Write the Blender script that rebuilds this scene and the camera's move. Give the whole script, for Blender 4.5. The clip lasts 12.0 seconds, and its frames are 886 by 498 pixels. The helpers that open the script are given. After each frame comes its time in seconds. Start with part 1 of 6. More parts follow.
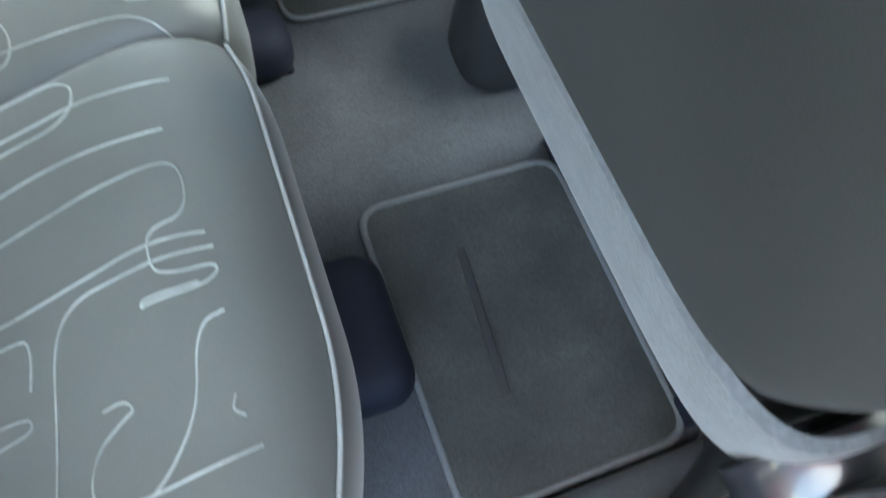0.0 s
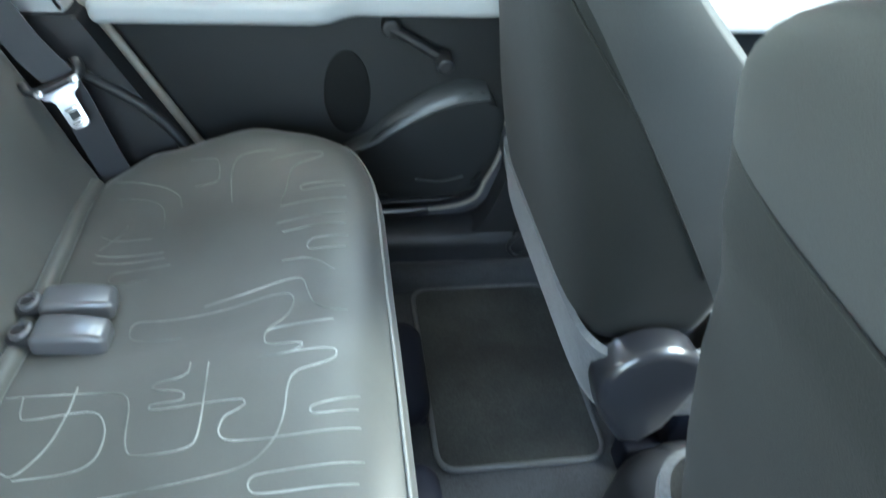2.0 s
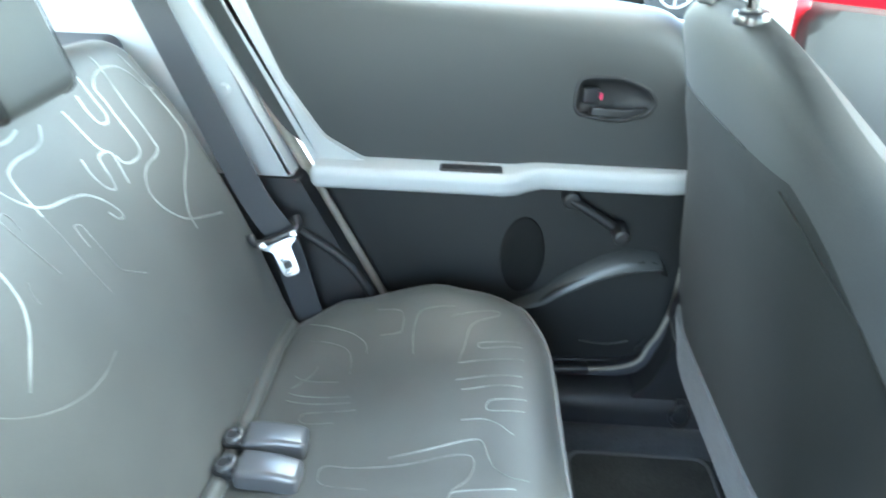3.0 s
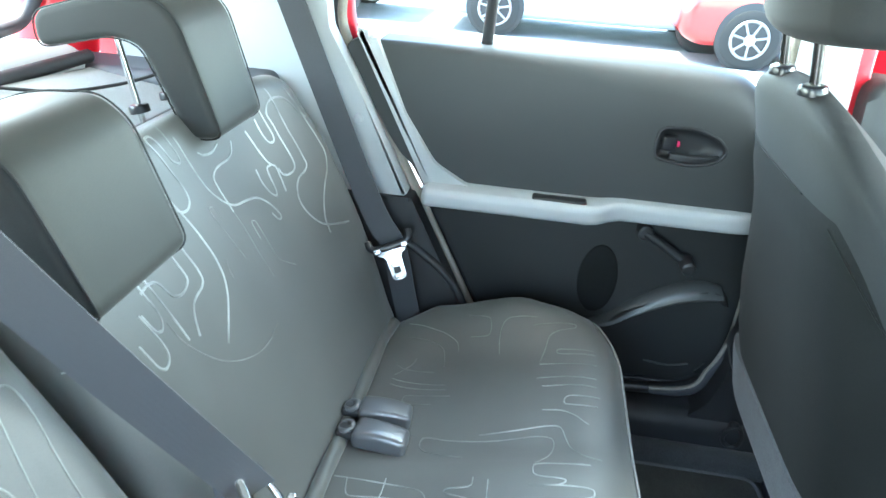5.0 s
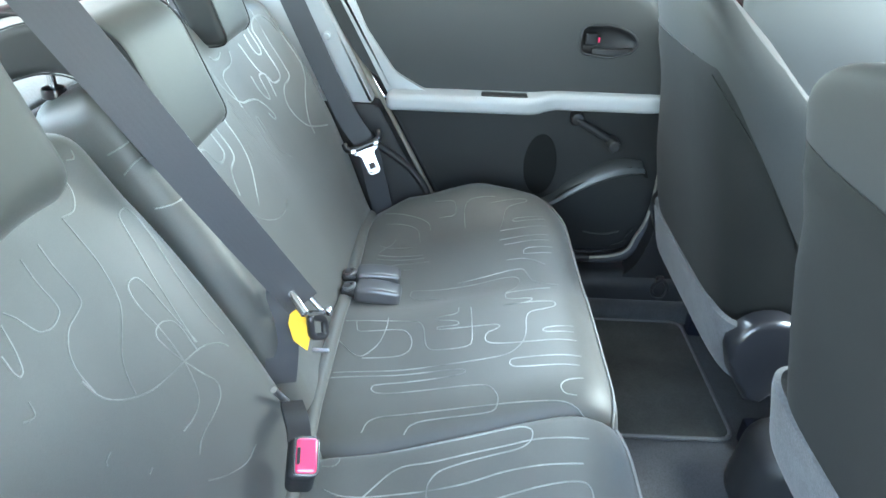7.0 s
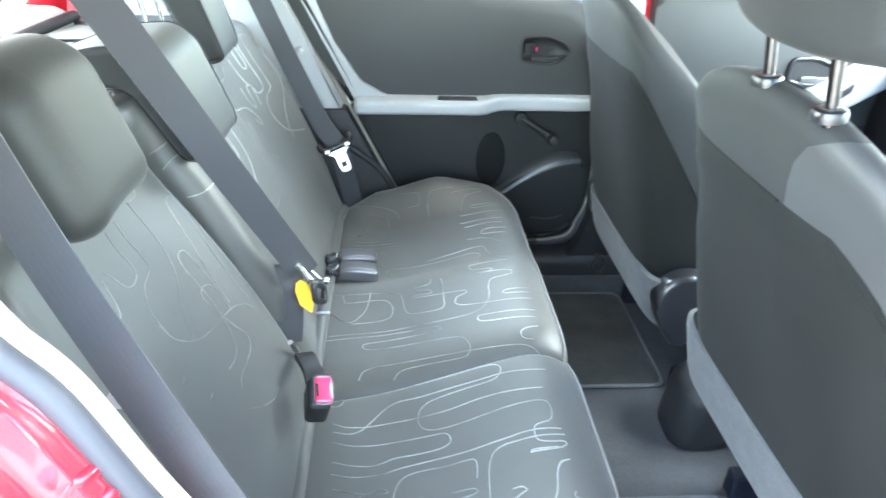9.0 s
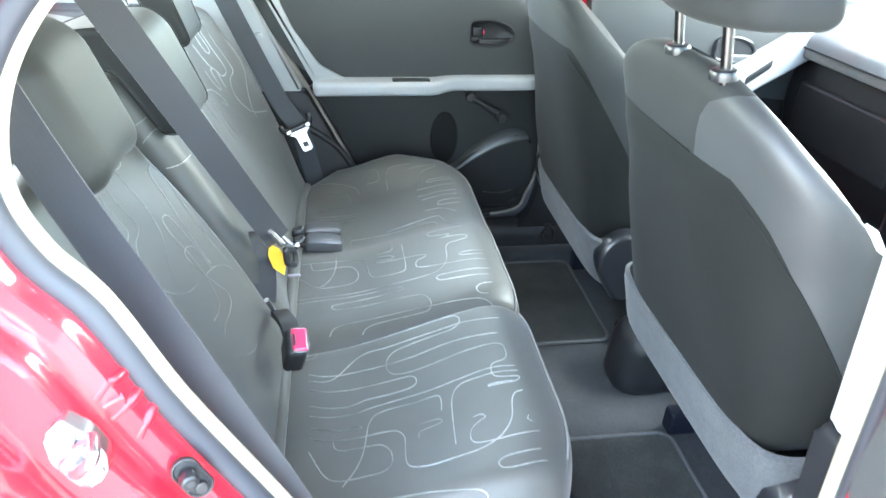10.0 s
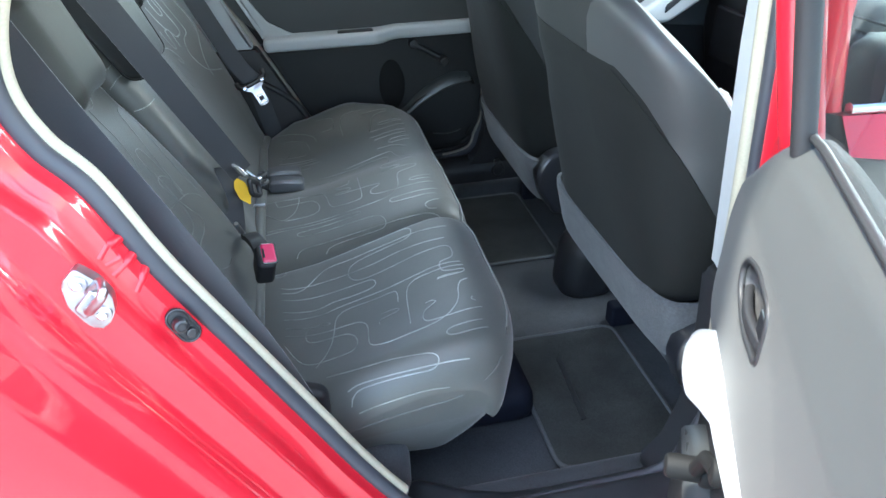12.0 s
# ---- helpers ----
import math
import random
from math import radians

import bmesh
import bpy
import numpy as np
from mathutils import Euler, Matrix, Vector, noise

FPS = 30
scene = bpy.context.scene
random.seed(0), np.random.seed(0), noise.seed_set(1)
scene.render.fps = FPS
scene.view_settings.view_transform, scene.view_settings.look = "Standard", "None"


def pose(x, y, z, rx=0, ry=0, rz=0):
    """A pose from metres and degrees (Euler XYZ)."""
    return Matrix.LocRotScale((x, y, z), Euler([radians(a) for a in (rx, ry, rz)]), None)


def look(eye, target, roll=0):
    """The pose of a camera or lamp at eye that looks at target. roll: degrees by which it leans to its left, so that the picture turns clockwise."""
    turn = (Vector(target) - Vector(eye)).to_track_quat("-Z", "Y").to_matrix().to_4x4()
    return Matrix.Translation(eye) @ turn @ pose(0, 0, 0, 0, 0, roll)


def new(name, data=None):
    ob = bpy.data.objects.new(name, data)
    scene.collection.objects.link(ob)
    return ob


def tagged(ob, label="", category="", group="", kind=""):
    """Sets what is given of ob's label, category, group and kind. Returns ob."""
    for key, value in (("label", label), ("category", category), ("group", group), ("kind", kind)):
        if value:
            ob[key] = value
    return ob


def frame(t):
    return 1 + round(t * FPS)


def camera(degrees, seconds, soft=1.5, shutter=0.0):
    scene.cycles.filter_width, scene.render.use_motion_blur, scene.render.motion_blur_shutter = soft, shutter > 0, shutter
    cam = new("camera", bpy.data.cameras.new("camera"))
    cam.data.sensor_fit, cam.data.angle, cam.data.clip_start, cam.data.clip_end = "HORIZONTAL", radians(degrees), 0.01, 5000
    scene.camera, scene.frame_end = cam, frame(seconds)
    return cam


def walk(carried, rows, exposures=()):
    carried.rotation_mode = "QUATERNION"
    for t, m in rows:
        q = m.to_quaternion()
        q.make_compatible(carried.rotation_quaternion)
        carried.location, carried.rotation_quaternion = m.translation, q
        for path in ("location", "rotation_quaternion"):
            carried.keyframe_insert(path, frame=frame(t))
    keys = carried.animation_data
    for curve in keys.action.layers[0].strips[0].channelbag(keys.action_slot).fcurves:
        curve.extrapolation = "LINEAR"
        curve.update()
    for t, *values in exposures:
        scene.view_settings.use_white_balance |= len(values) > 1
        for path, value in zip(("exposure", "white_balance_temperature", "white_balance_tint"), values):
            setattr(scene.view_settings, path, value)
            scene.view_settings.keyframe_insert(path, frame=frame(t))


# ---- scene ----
cam = camera(66.5, 12.0, soft=1.5, shutter=0.4)
PATH = [
    (0, (0.007, -0.572, 1.108), (0.42, 0.18, -0.698), 9.5),
    (0.5, (0.005, -0.492, 1.142), (0.366, 0.437, -0.592), 7.5),
    (1, (-0.005, -0.439, 1.172), (0.312, 0.684, -0.452), 4.0),
    (1.5, (-0.016, -0.406, 1.21), (0.323, 0.889, -0.276), 5.4),
    (2, (-0.042, -0.4, 1.255), (0.255, 1.115, -0.017), 4.9),
    (2.5, (-0.063, -0.398, 1.285), (0.09, 1.255, 0.17), 2.7),
    (3, (-0.13, -0.399, 1.316), (-0.189, 1.344, 0.339), 2.2),
    (3.5, (-0.16, -0.41, 1.335), (-0.434, 1.37, 0.466), 0.9),
    (3.7, (-0.167, -0.421, 1.341), (-0.518, 1.361, 0.502), 1.3),
    (5.3, (-0.194, -0.626, 1.371), (-0.381, 1.147, 0.464), 3.9),
    (5.5, (-0.196, -0.658, 1.37), (-0.369, 1.117, 0.464), 2.7),
    (6, (-0.207, -0.72, 1.362), (-0.336, 1.043, 0.426), 1.8),
    (6.5, (-0.221, -0.786, 1.348), (-0.296, 0.952, 0.361), 0.6),
    (7, (-0.235, -0.849, 1.341), (-0.25, 0.885, 0.344), 2.1),
    (7.2, (-0.235, -0.869, 1.336), (-0.242, 0.863, 0.336), 1.2),
    (8.8, (-0.28, -1.027, 1.384), (-0.221, 0.714, 0.401), 1.2),
    (9, (-0.286, -1.054, 1.396), (-0.142, 0.686, 0.422), 2.1),
    (9.5, (-0.297, -1.108, 1.414), (-0.059, 0.626, 0.446), 2.4),
    (10, (-0.303, -1.175, 1.404), (-0.032, 0.541, 0.413), 2.3),
    (10.5, (-0.3, -1.24, 1.396), (-0.007, 0.451, 0.369), 1.3),
    (11, (-0.292, -1.287, 1.4), (0.023, 0.388, 0.354), -0.1),
    (11.5, (-0.285, -1.324, 1.391), (0.04, 0.347, 0.341), -1.2),
    (12, (-0.282, -1.371, 1.38), (0.05, 0.296, 0.326), -1.6),
]
walk(cam, [(t, look(eye, target, roll)) for t, eye, target, roll in PATH],
     exposures=[(0, 4.24, 7000, 0), (0.5, 4.39, 7000, 0), (1, 4.27, 6950, -1), (1.5, 4.26, 6750, -3), (2, 4.4, 6600, -2), (2.5, 4.68, 6500, -1), (3, 4.78, 6450, -2), (3.5, 4.52, 6450, -2), (5.5, 4.3, 6400, -3), (7, 4.47, 6550, 0), (9, 4.6, 6800, 2), (10, 4.46, 6850, 2), (11, 3.68, 6600, 1), (12, 3.2, 6450, 3)])

# ---- light ----
world = bpy.data.worlds.new("sky")
scene.world = world
world.use_nodes = True
wn = world.node_tree
sky = wn.nodes.new("ShaderNodeTexSky")
sky.sky_type, sky.sun_disc = "NISHITA", False
sky.sun_elevation, sky.sun_rotation = radians(62), radians(274)
wn.nodes["Background"].inputs[1].default_value = 0.15
wn.links.new(sky.outputs[0], wn.nodes["Background"].inputs[0])
sun = new("sun", bpy.data.lights.new("sun", "SUN"))
sun.data.energy, sun.data.angle, sun.data.color = 2.1, radians(6), (1.0, 0.96, 0.9)
sun.matrix_world = look((-3.3, 0.3, 6.4), (0, 0, 0))


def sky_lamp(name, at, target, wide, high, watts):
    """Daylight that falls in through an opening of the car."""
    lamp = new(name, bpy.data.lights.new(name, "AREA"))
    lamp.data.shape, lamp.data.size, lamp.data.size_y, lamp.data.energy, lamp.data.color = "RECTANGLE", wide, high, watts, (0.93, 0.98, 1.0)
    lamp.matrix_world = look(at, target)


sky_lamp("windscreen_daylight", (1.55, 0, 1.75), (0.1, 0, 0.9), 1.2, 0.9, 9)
sky_lamp("door_opening_daylight", (-0.15, -0.84, 1.18), (-0.15, 0.4, 0.85), 0.66, 0.5, 0.25)
sky_lamp("far_window_daylight", (-0.1, 0.70, 1.30), (-0.2, 0, 0.8), 0.55, 0.24, 0.25)
sky_lamp("rear_window_daylight", (-1.02, 0, 1.32), (0, 0, 1.0), 0.9, 0.3, 0.4)


# ---- materials ----
def material(name, colour, rough=0.6, metal=0.0, grain=0.0, grain_size=400.0, blotch=0.0, blotch_size=6.0, bump=0.0, sheen=0.0, coat=0.0, spec=0.5, weave=0.0):
    m = bpy.data.materials.new(name)
    m.use_nodes = True
    t = m.node_tree
    b = t.nodes["Principled BSDF"]
    b.inputs["Roughness"].default_value, b.inputs["Metallic"].default_value = rough, metal
    b.inputs["Specular IOR Level"].default_value = spec
    b.inputs["Coat Weight"].default_value, b.inputs["Coat Roughness"].default_value = coat, 0.04
    b.inputs["Sheen Weight"].default_value, b.inputs["Sheen Roughness"].default_value = sheen, 0.45
    co = t.nodes.new("ShaderNodeTexCoord").outputs["Object"]
    base = t.nodes.new("ShaderNodeRGB")
    base.outputs[0].default_value = (*colour, 1)
    out = base.outputs[0]
    for amount, size, detail in ((grain, grain_size, 4), (blotch, blotch_size, 5)):
        if amount:
            n = t.nodes.new("ShaderNodeTexNoise")
            n.inputs["Scale"].default_value, n.inputs["Detail"].default_value = size, detail
            t.links.new(co, n.inputs["Vector"])
            r = t.nodes.new("ShaderNodeMapRange")
            r.inputs["From Min"].default_value, r.inputs["From Max"].default_value = 0.3, 0.7
            r.inputs["To Min"].default_value, r.inputs["To Max"].default_value = 1 - amount, 1 + amount
            t.links.new(n.outputs["Fac"], r.inputs["Value"])
            x = t.nodes.new("ShaderNodeVectorMath")
            x.operation = "SCALE"
            t.links.new(out, x.inputs[0])
            t.links.new(r.outputs[0], x.inputs["Scale"])
            out = x.outputs[0]
    t.links.new(out, b.inputs["Base Color"])
    if bump:
        n = t.nodes.new("ShaderNodeTexNoise")
        n.inputs["Scale"].default_value, n.inputs["Detail"].default_value = grain_size, 3
        t.links.new(co, n.inputs["Vector"])
        height = n.outputs["Fac"]
        if weave:
            w = t.nodes.new("ShaderNodeTexWave")
            w.bands_direction = "DIAGONAL"
            w.inputs["Scale"].default_value, w.inputs["Distortion"].default_value = weave, 1.5
            t.links.new(co, w.inputs["Vector"])
            a = t.nodes.new("ShaderNodeMath")
            a.operation = "ADD"
            t.links.new(n.outputs["Fac"], a.inputs[0])
            t.links.new(w.outputs["Fac"], a.inputs[1])
            height = a.outputs[0]
        u = t.nodes.new("ShaderNodeBump")
        u.inputs["Strength"].default_value, u.inputs["Distance"].default_value = bump, 0.001
        t.links.new(height, u.inputs["Height"])
        t.links.new(u.outputs[0], b.inputs["Normal"])
    return m


CLOTH = material("charcoal_cloth", (0.069, 0.072, 0.066), 0.5, grain=0.14, grain_size=1100, blotch=0.12, blotch_size=9, bump=0.14, sheen=0.25, spec=0.75)
CLOTH_BACK = material("dark_knit", (0.0098, 0.0107, 0.0102), 0.8, grain=0.25, grain_size=800, blotch=0.16, blotch_size=7, bump=0.25, sheen=0.04, spec=0.22)
CLOTH_CAP = material("dark_smooth_cloth", (0.028, 0.030, 0.0305), 0.75, grain=0.12, grain_size=1000, blotch=0.1, blotch_size=7, bump=0.12, sheen=0.05, spec=0.3)
CLOTH_PALE = material("grey_cloth", (0.036, 0.0385, 0.0405), 0.52, grain=0.1, grain_size=1000, blotch=0.08, bump=0.12, sheen=0.14, spec=0.75)
CLOTH_SHELF = material("pale_grey_felt", (0.22, 0.23, 0.235), 0.85, grain=0.2, grain_size=500, blotch=0.08, bump=0.3)
CLOTH_OLIVE = material("olive_grey_cloth", (0.027, 0.0285, 0.025), 0.55, grain=0.12, grain_size=1000, blotch=0.08, bump=0.12, sheen=0.12, spec=0.4)
THREAD = material("silver_thread", (0.27, 0.285, 0.272), 0.4, metal=0.4, grain=0.12, grain_size=700, blotch=0.55, blotch_size=14)
# darker copy of the silver thread: weak light is put into its colour
THREAD_DIM = material("shaded_silver_thread", (0.19, 0.198, 0.188), 0.5, metal=0.1, grain=0.12, grain_size=700, blotch=0.4, blotch_size=20)
PIPING = material("grey_piping", (0.2, 0.205, 0.2), 0.5, grain=0.1)
CARPET = material("grey_carpet", (0.044, 0.048, 0.054), 0.95, grain=0.35, grain_size=480, blotch=0.22, blotch_size=10, bump=0.7, sheen=0.2)
MAT_PILE = material("mat_pile", (0.033, 0.0355, 0.0335), 0.95, grain=0.32, grain_size=380, blotch=0.4, blotch_size=9, bump=0.8, sheen=0.15)
MAT_EDGE = material("mat_binding", (0.10, 0.105, 0.11), 0.8, grain=0.3, grain_size=600, bump=0.6)
VELOUR = material("grey_velour", (0.074, 0.078, 0.084), 0.9, grain=0.2, grain_size=260, blotch=0.15, blotch_size=30, bump=0.6, sheen=0.15)
BLACK = material("black_plastic", (0.018, 0.019, 0.022), 0.5, grain=0.1, grain_size=900, bump=0.25)
BLACK_GLOSS = material("smooth_black_plastic", (0.016, 0.017, 0.021), 0.3, blotch=0.08, coat=0.5)
SILL = material("worn_sill_plastic", (0.026, 0.028, 0.033), 0.4, grain=0.12, grain_size=700, blotch=0.25, blotch_size=14, bump=0.2)
# black plastic darkened further to stand for shade in hollows and under the armrest
SHADE_BLACK = material("shaded_black_plastic", (0.006, 0.0065, 0.007), 0.7, grain=0.1, spec=0.25)
NAVY = material("dark_foot_plastic", (0.008, 0.010, 0.019), 0.75, grain=0.1, spec=0.25)
DOOR_DARK = material("charcoal_door_plastic", (0.0155, 0.017, 0.0185), 0.6, spec=0.35, grain=0.12, grain_size=1200, blotch=0.06, bump=0.3)
DOOR_CLOTH = material("charcoal_door_vinyl", (0.035, 0.0385, 0.0395), 0.55, grain=0.12, grain_size=1200, blotch=0.06, bump=0.3, sheen=0.1)
DOOR_LIP = material("satin_grey_plastic", (0.045, 0.049, 0.051), 0.35, blotch=0.06)
GREY = material("light_grey_plastic", (0.42, 0.44, 0.45), 0.45, grain=0.05, grain_size=1200, blotch=0.03, bump=0.2)
RED = material("red_paint", (0.64, 0.015, 0.033), 0.3, blotch=0.04, blotch_size=3, coat=1.0, spec=0.3)
RUBBER = material("grey_rubber", (0.05, 0.054, 0.066), 0.5, blotch=0.1)
SEAL = material("cream_seal", (0.46, 0.43, 0.33), 0.6, grain=0.08)
WELT = material("taupe_seal", (0.3, 0.28, 0.24), 0.7, grain=0.15)
CHROME = material("chrome", (0.75, 0.76, 0.78), 0.16, metal=1.0, blotch=0.1, blotch_size=40)
# polished steel whose dark reflections are put into its base colour
POST_STEEL = material("dark_reflection_steel", (0.12, 0.118, 0.115), 0.22, metal=1.0, blotch=0.2, blotch_size=80)
STEEL = material("zinc_steel", (0.5, 0.5, 0.53), 0.32, metal=1.0, blotch=0.15, blotch_size=60)
WEB = material("belt_webbing", (0.034, 0.037, 0.044), 0.5, grain=0.1, grain_size=1500, bump=0.3, sheen=0.45)
BUCKLE = material("buckle_plastic", (0.075, 0.08, 0.088), 0.25, blotch=0.06, coat=1.0, spec=0.8)
BUCKLE_PALE = material("satin_buckle_plastic", (0.075, 0.079, 0.088), 0.3, blotch=0.06, coat=0.3, spec=0.9)
PINK = material("red_button", (0.82, 0.05, 0.16), 0.25, blotch=0.05, coat=1.0, spec=0.7)
YELLOW = material("yellow_card", (0.85, 0.5, 0.02), 0.6, blotch=0.08, blotch_size=30)
PAPER = material("white_label", (0.8, 0.8, 0.8), 0.7, blotch=0.04)
HEADLINER = material("headliner_felt", (0.5, 0.5, 0.49), 0.95, grain=0.1, bump=0.3)
ASPHALT = material("asphalt", (0.2, 0.2, 0.2), 0.9, grain=0.3, grain_size=60, blotch=0.2, blotch_size=1.5, bump=0.6)
TYRE = material("tyre_rubber", (0.02, 0.02, 0.02), 0.8)
ALLOY = material("silver_alloy", (0.3, 0.3, 0.31), 0.4, metal=0.6, blotch=0.1)
PAINT_BLUE = material("pale_blue_paint", (0.35, 0.45, 0.52), 0.3, coat=1.0, blotch=0.03)
PAINT_WHITE = material("white_paint", (0.75, 0.76, 0.77), 0.3, coat=1.0, blotch=0.03)
PAINT_RED = material("parked_red_paint", (0.55, 0.03, 0.03), 0.3, coat=1.0, blotch=0.03)

GLASS = bpy.data.materials.new("window_glass")
GLASS.use_nodes = True
gt = GLASS.node_tree
gt.nodes.remove(gt.nodes["Principled BSDF"])
g_clear, g_shine, g_mix, g_facing, g_power = (gt.nodes.new("ShaderNode" + k) for k in ("BsdfTransparent", "BsdfGlossy", "MixShader", "LayerWeight", "Math"))
g_clear.inputs[0].default_value = (0.86, 0.92, 0.9, 1)
g_shine.inputs["Roughness"].default_value = 0.02
g_facing.inputs["Blend"].default_value = 0.5
g_power.operation, g_power.inputs[1].default_value = "POWER", 4.0
gt.links.new(g_facing.outputs["Facing"], g_power.inputs[0])
gt.links.new(g_power.outputs[0], g_mix.inputs[0])
gt.links.new(g_clear.outputs[0], g_mix.inputs[1])
gt.links.new(g_shine.outputs[0], g_mix.inputs[2])
gt.links.new(g_mix.outputs[0], gt.nodes["Material Output"].inputs[0])


from mathutils.bvhtree import BVHTree


# ---- mesh helpers ----
def part(name, bm, mat, parent=None, label="", smooth=True, outward=False):
    """One mesh object from a bmesh, under a thing or on its own; outward: its faces already look the right way."""
    if not outward:
        bmesh.ops.recalc_face_normals(bm, faces=bm.faces)
    me = bpy.data.meshes.new(name)
    bm.to_mesh(me)
    bm.free()
    for m in mat if isinstance(mat, tuple) else (mat,):
        me.materials.append(m)
    if smooth:
        me.polygons.foreach_set("use_smooth", [True] * len(me.polygons))
        me.set_sharp_from_angle(angle=radians(40))
    ob = new(name, me)
    if parent:
        ob.parent = parent
    if label:
        tagged(ob, label)
    return ob


def thing(name, label, category, group="", kind="", at=(0, 0, 0)):
    ob = new(name)
    ob.location = at
    ob.empty_display_size = 0.05
    return tagged(ob, label, category, group, kind)


def under(parent, *obs):
    """Keeps world places while an Empty that is off the origin becomes the parent."""
    for ob in obs:
        ob.parent = parent
        ob.matrix_parent_inverse = Matrix.Translation(-parent.location)


def axis_steps(h, r, n):
    k = 4
    bend = [h - r + r * math.tan(radians(45 * i / k)) for i in range(k + 1)]
    flat = [-(h - r) + 2 * (h - r) * i / n for i in range(1, n)]
    return [-v for v in reversed(bend)] + flat + bend


def rbox(size, r, at=(0, 0, 0), n=(1, 1, 1), deform=None):
    """A box with rounded edges; deform moves each point of it."""
    bm = bmesh.new()
    h = [v / 2 for v in size]
    r = min(r, min(h) * 0.999)
    steps = [axis_steps(h[i], r, n[i]) for i in range(3)]
    seen = {}

    def vert(p):
        key = tuple(round(v, 6) for v in p)
        if key not in seen:
            core = [max(-(h[i] - r), min(h[i] - r, p[i])) for i in range(3)]
            off = Vector([p[i] - core[i] for i in range(3)])
            q = Vector(core) + (off.normalized() * r if off.length > 1e-9 else off)
            q = q + Vector(at)
            seen[key] = bm.verts.new(deform(q) if deform else q)
        return seen[key]

    for ax in range(3):
        u, v = (ax + 1) % 3, (ax + 2) % 3
        for side in (-h[ax], h[ax]):
            for i in range(len(steps[u]) - 1):
                for j in range(len(steps[v]) - 1):
                    quad = []
                    for a, b in ((i, j), (i + 1, j), (i + 1, j + 1), (i, j + 1)):
                        p = [0, 0, 0]
                        p[ax], p[u], p[v] = side, steps[u][a], steps[v][b]
                        quad.append(vert(p))
                    if len(set(quad)) == 4:
                        bm.faces.new(quad)
    return bm


def pillow(outline, rolls, y0, y1, s, hole=()):
    """A plate in x and z whose face at y0 rolls over to its rim; rolls: one radius for each point of the outline."""
    n = len(outline)
    p = [Vector((q[0], q[1])) for q in outline]
    turn = sum(p[i].x * p[(i + 1) % n].y - p[(i + 1) % n].x * p[i].y for i in range(n))
    bm, rings = bmesh.new(), []
    rings.append([bm.verts.new((q.x, s * y1, q.y)) for q in p])
    for k in range(9):
        a = math.pi / 2 * k / 8
        ring = []
        for i in range(n):
            d = (p[(i + 1) % n] - p[i - 1]).normalized()
            inward = Vector((-d.y, d.x)) * (1 if turn > 0 else -1)
            q = p[i] + inward * rolls[i] * (1 - math.cos(a))
            ring.append(bm.verts.new((q.x, s * (y0 + rolls[i] * (1 - math.sin(a))), q.y)))
        rings.append(ring)
    for a, b in zip(rings, rings[1:]):
        for i in range(n):
            bm.faces.new((a[i], a[(i + 1) % n], b[(i + 1) % n], b[i]))
    if not hole:
        bm.faces.new(rings[-1])
        return bm
    inner = [bm.verts.new((x, s * y0, z)) for x, z in hole]
    rim = [bm.edges.new((inner[i - 1], inner[i])) for i in range(len(inner))]
    outer = [bm.edges.get((rings[-1][i - 1], rings[-1][i])) for i in range(n)]
    bmesh.ops.triangle_fill(bm, edges=rim + outer, use_beauty=True, normal=(0, -s, 0))
    return bm


def curve_through(pts, steps=6, closed=False):
    """A smooth line through a few points (Catmull-Rom)."""
    pts = [Vector(p) for p in pts]
    n, out = len(pts), []
    for i in range(n if closed else n - 1):
        p = [pts[(i + k) % n] if closed else pts[max(0, min(n - 1, i + k))] for k in (-1, 0, 1, 2)]
        for s in range(steps):
            t = s / steps
            out.append(0.5 * (2 * p[1] + (p[2] - p[0]) * t + (2 * p[0] - 5 * p[1] + 4 * p[2] - p[3]) * t * t + (3 * p[1] - p[0] - 3 * p[2] + p[3]) * t ** 3))
    if not closed:
        out.append(pts[-1])
    return out


def rounded(pts, r, closed=True, k=4):
    """A polyline with its corners rounded to the radius r."""
    pts = [Vector(p) for p in pts]
    n, out = len(pts), []
    for i, p in enumerate(pts):
        if not closed and i in (0, n - 1):
            out.append(p)
            continue
        a, b = pts[i - 1] - p, pts[(i + 1) % n] - p
        d = min(r, a.length * 0.45, b.length * 0.45)
        s, e = p + a.normalized() * d, p + b.normalized() * d
        for j in range(k + 1):
            t = j / k
            out.append(s * (1 - t) ** 2 + p * 2 * t * (1 - t) + e * t * t)
    return out


def tube(pts, r, sides=8, closed=False, flat=1.0):
    bm = bmesh.new()
    sides = max(sides, 10 if not isinstance(r, list) and r < 0.006 else 12)
    pts = [Vector(p) for p in pts]
    n, rings = len(pts), []
    s = None
    for i, p in enumerate(pts):
        a = pts[(i - 1) % n] if closed or i else p
        b = pts[(i + 1) % n] if closed or i < n - 1 else p
        d = (b - a).normalized()
        if s is None:
            s = d.cross(Vector((0, 0, 1)))
            s = s if s.length > 0.1 else d.cross(Vector((0, 1, 0)))
        s = (s - d * s.dot(d)).normalized()
        w = s.cross(d).normalized()
        r_here = r[i] if isinstance(r, list) else r
        rings.append([bm.verts.new(p + r_here * (math.cos(2 * math.pi * j / sides) * s + flat * math.sin(2 * math.pi * j / sides) * w)) for j in range(sides)])
    for i in range(n if closed else n - 1):
        a, b = rings[i], rings[(i + 1) % n]
        for j in range(sides):
            bm.faces.new((a[j], a[(j + 1) % sides], b[(j + 1) % sides], b[j]))
    if not closed:
        bm.faces.new(rings[0][::-1])
        bm.faces.new(rings[-1])
    return bm


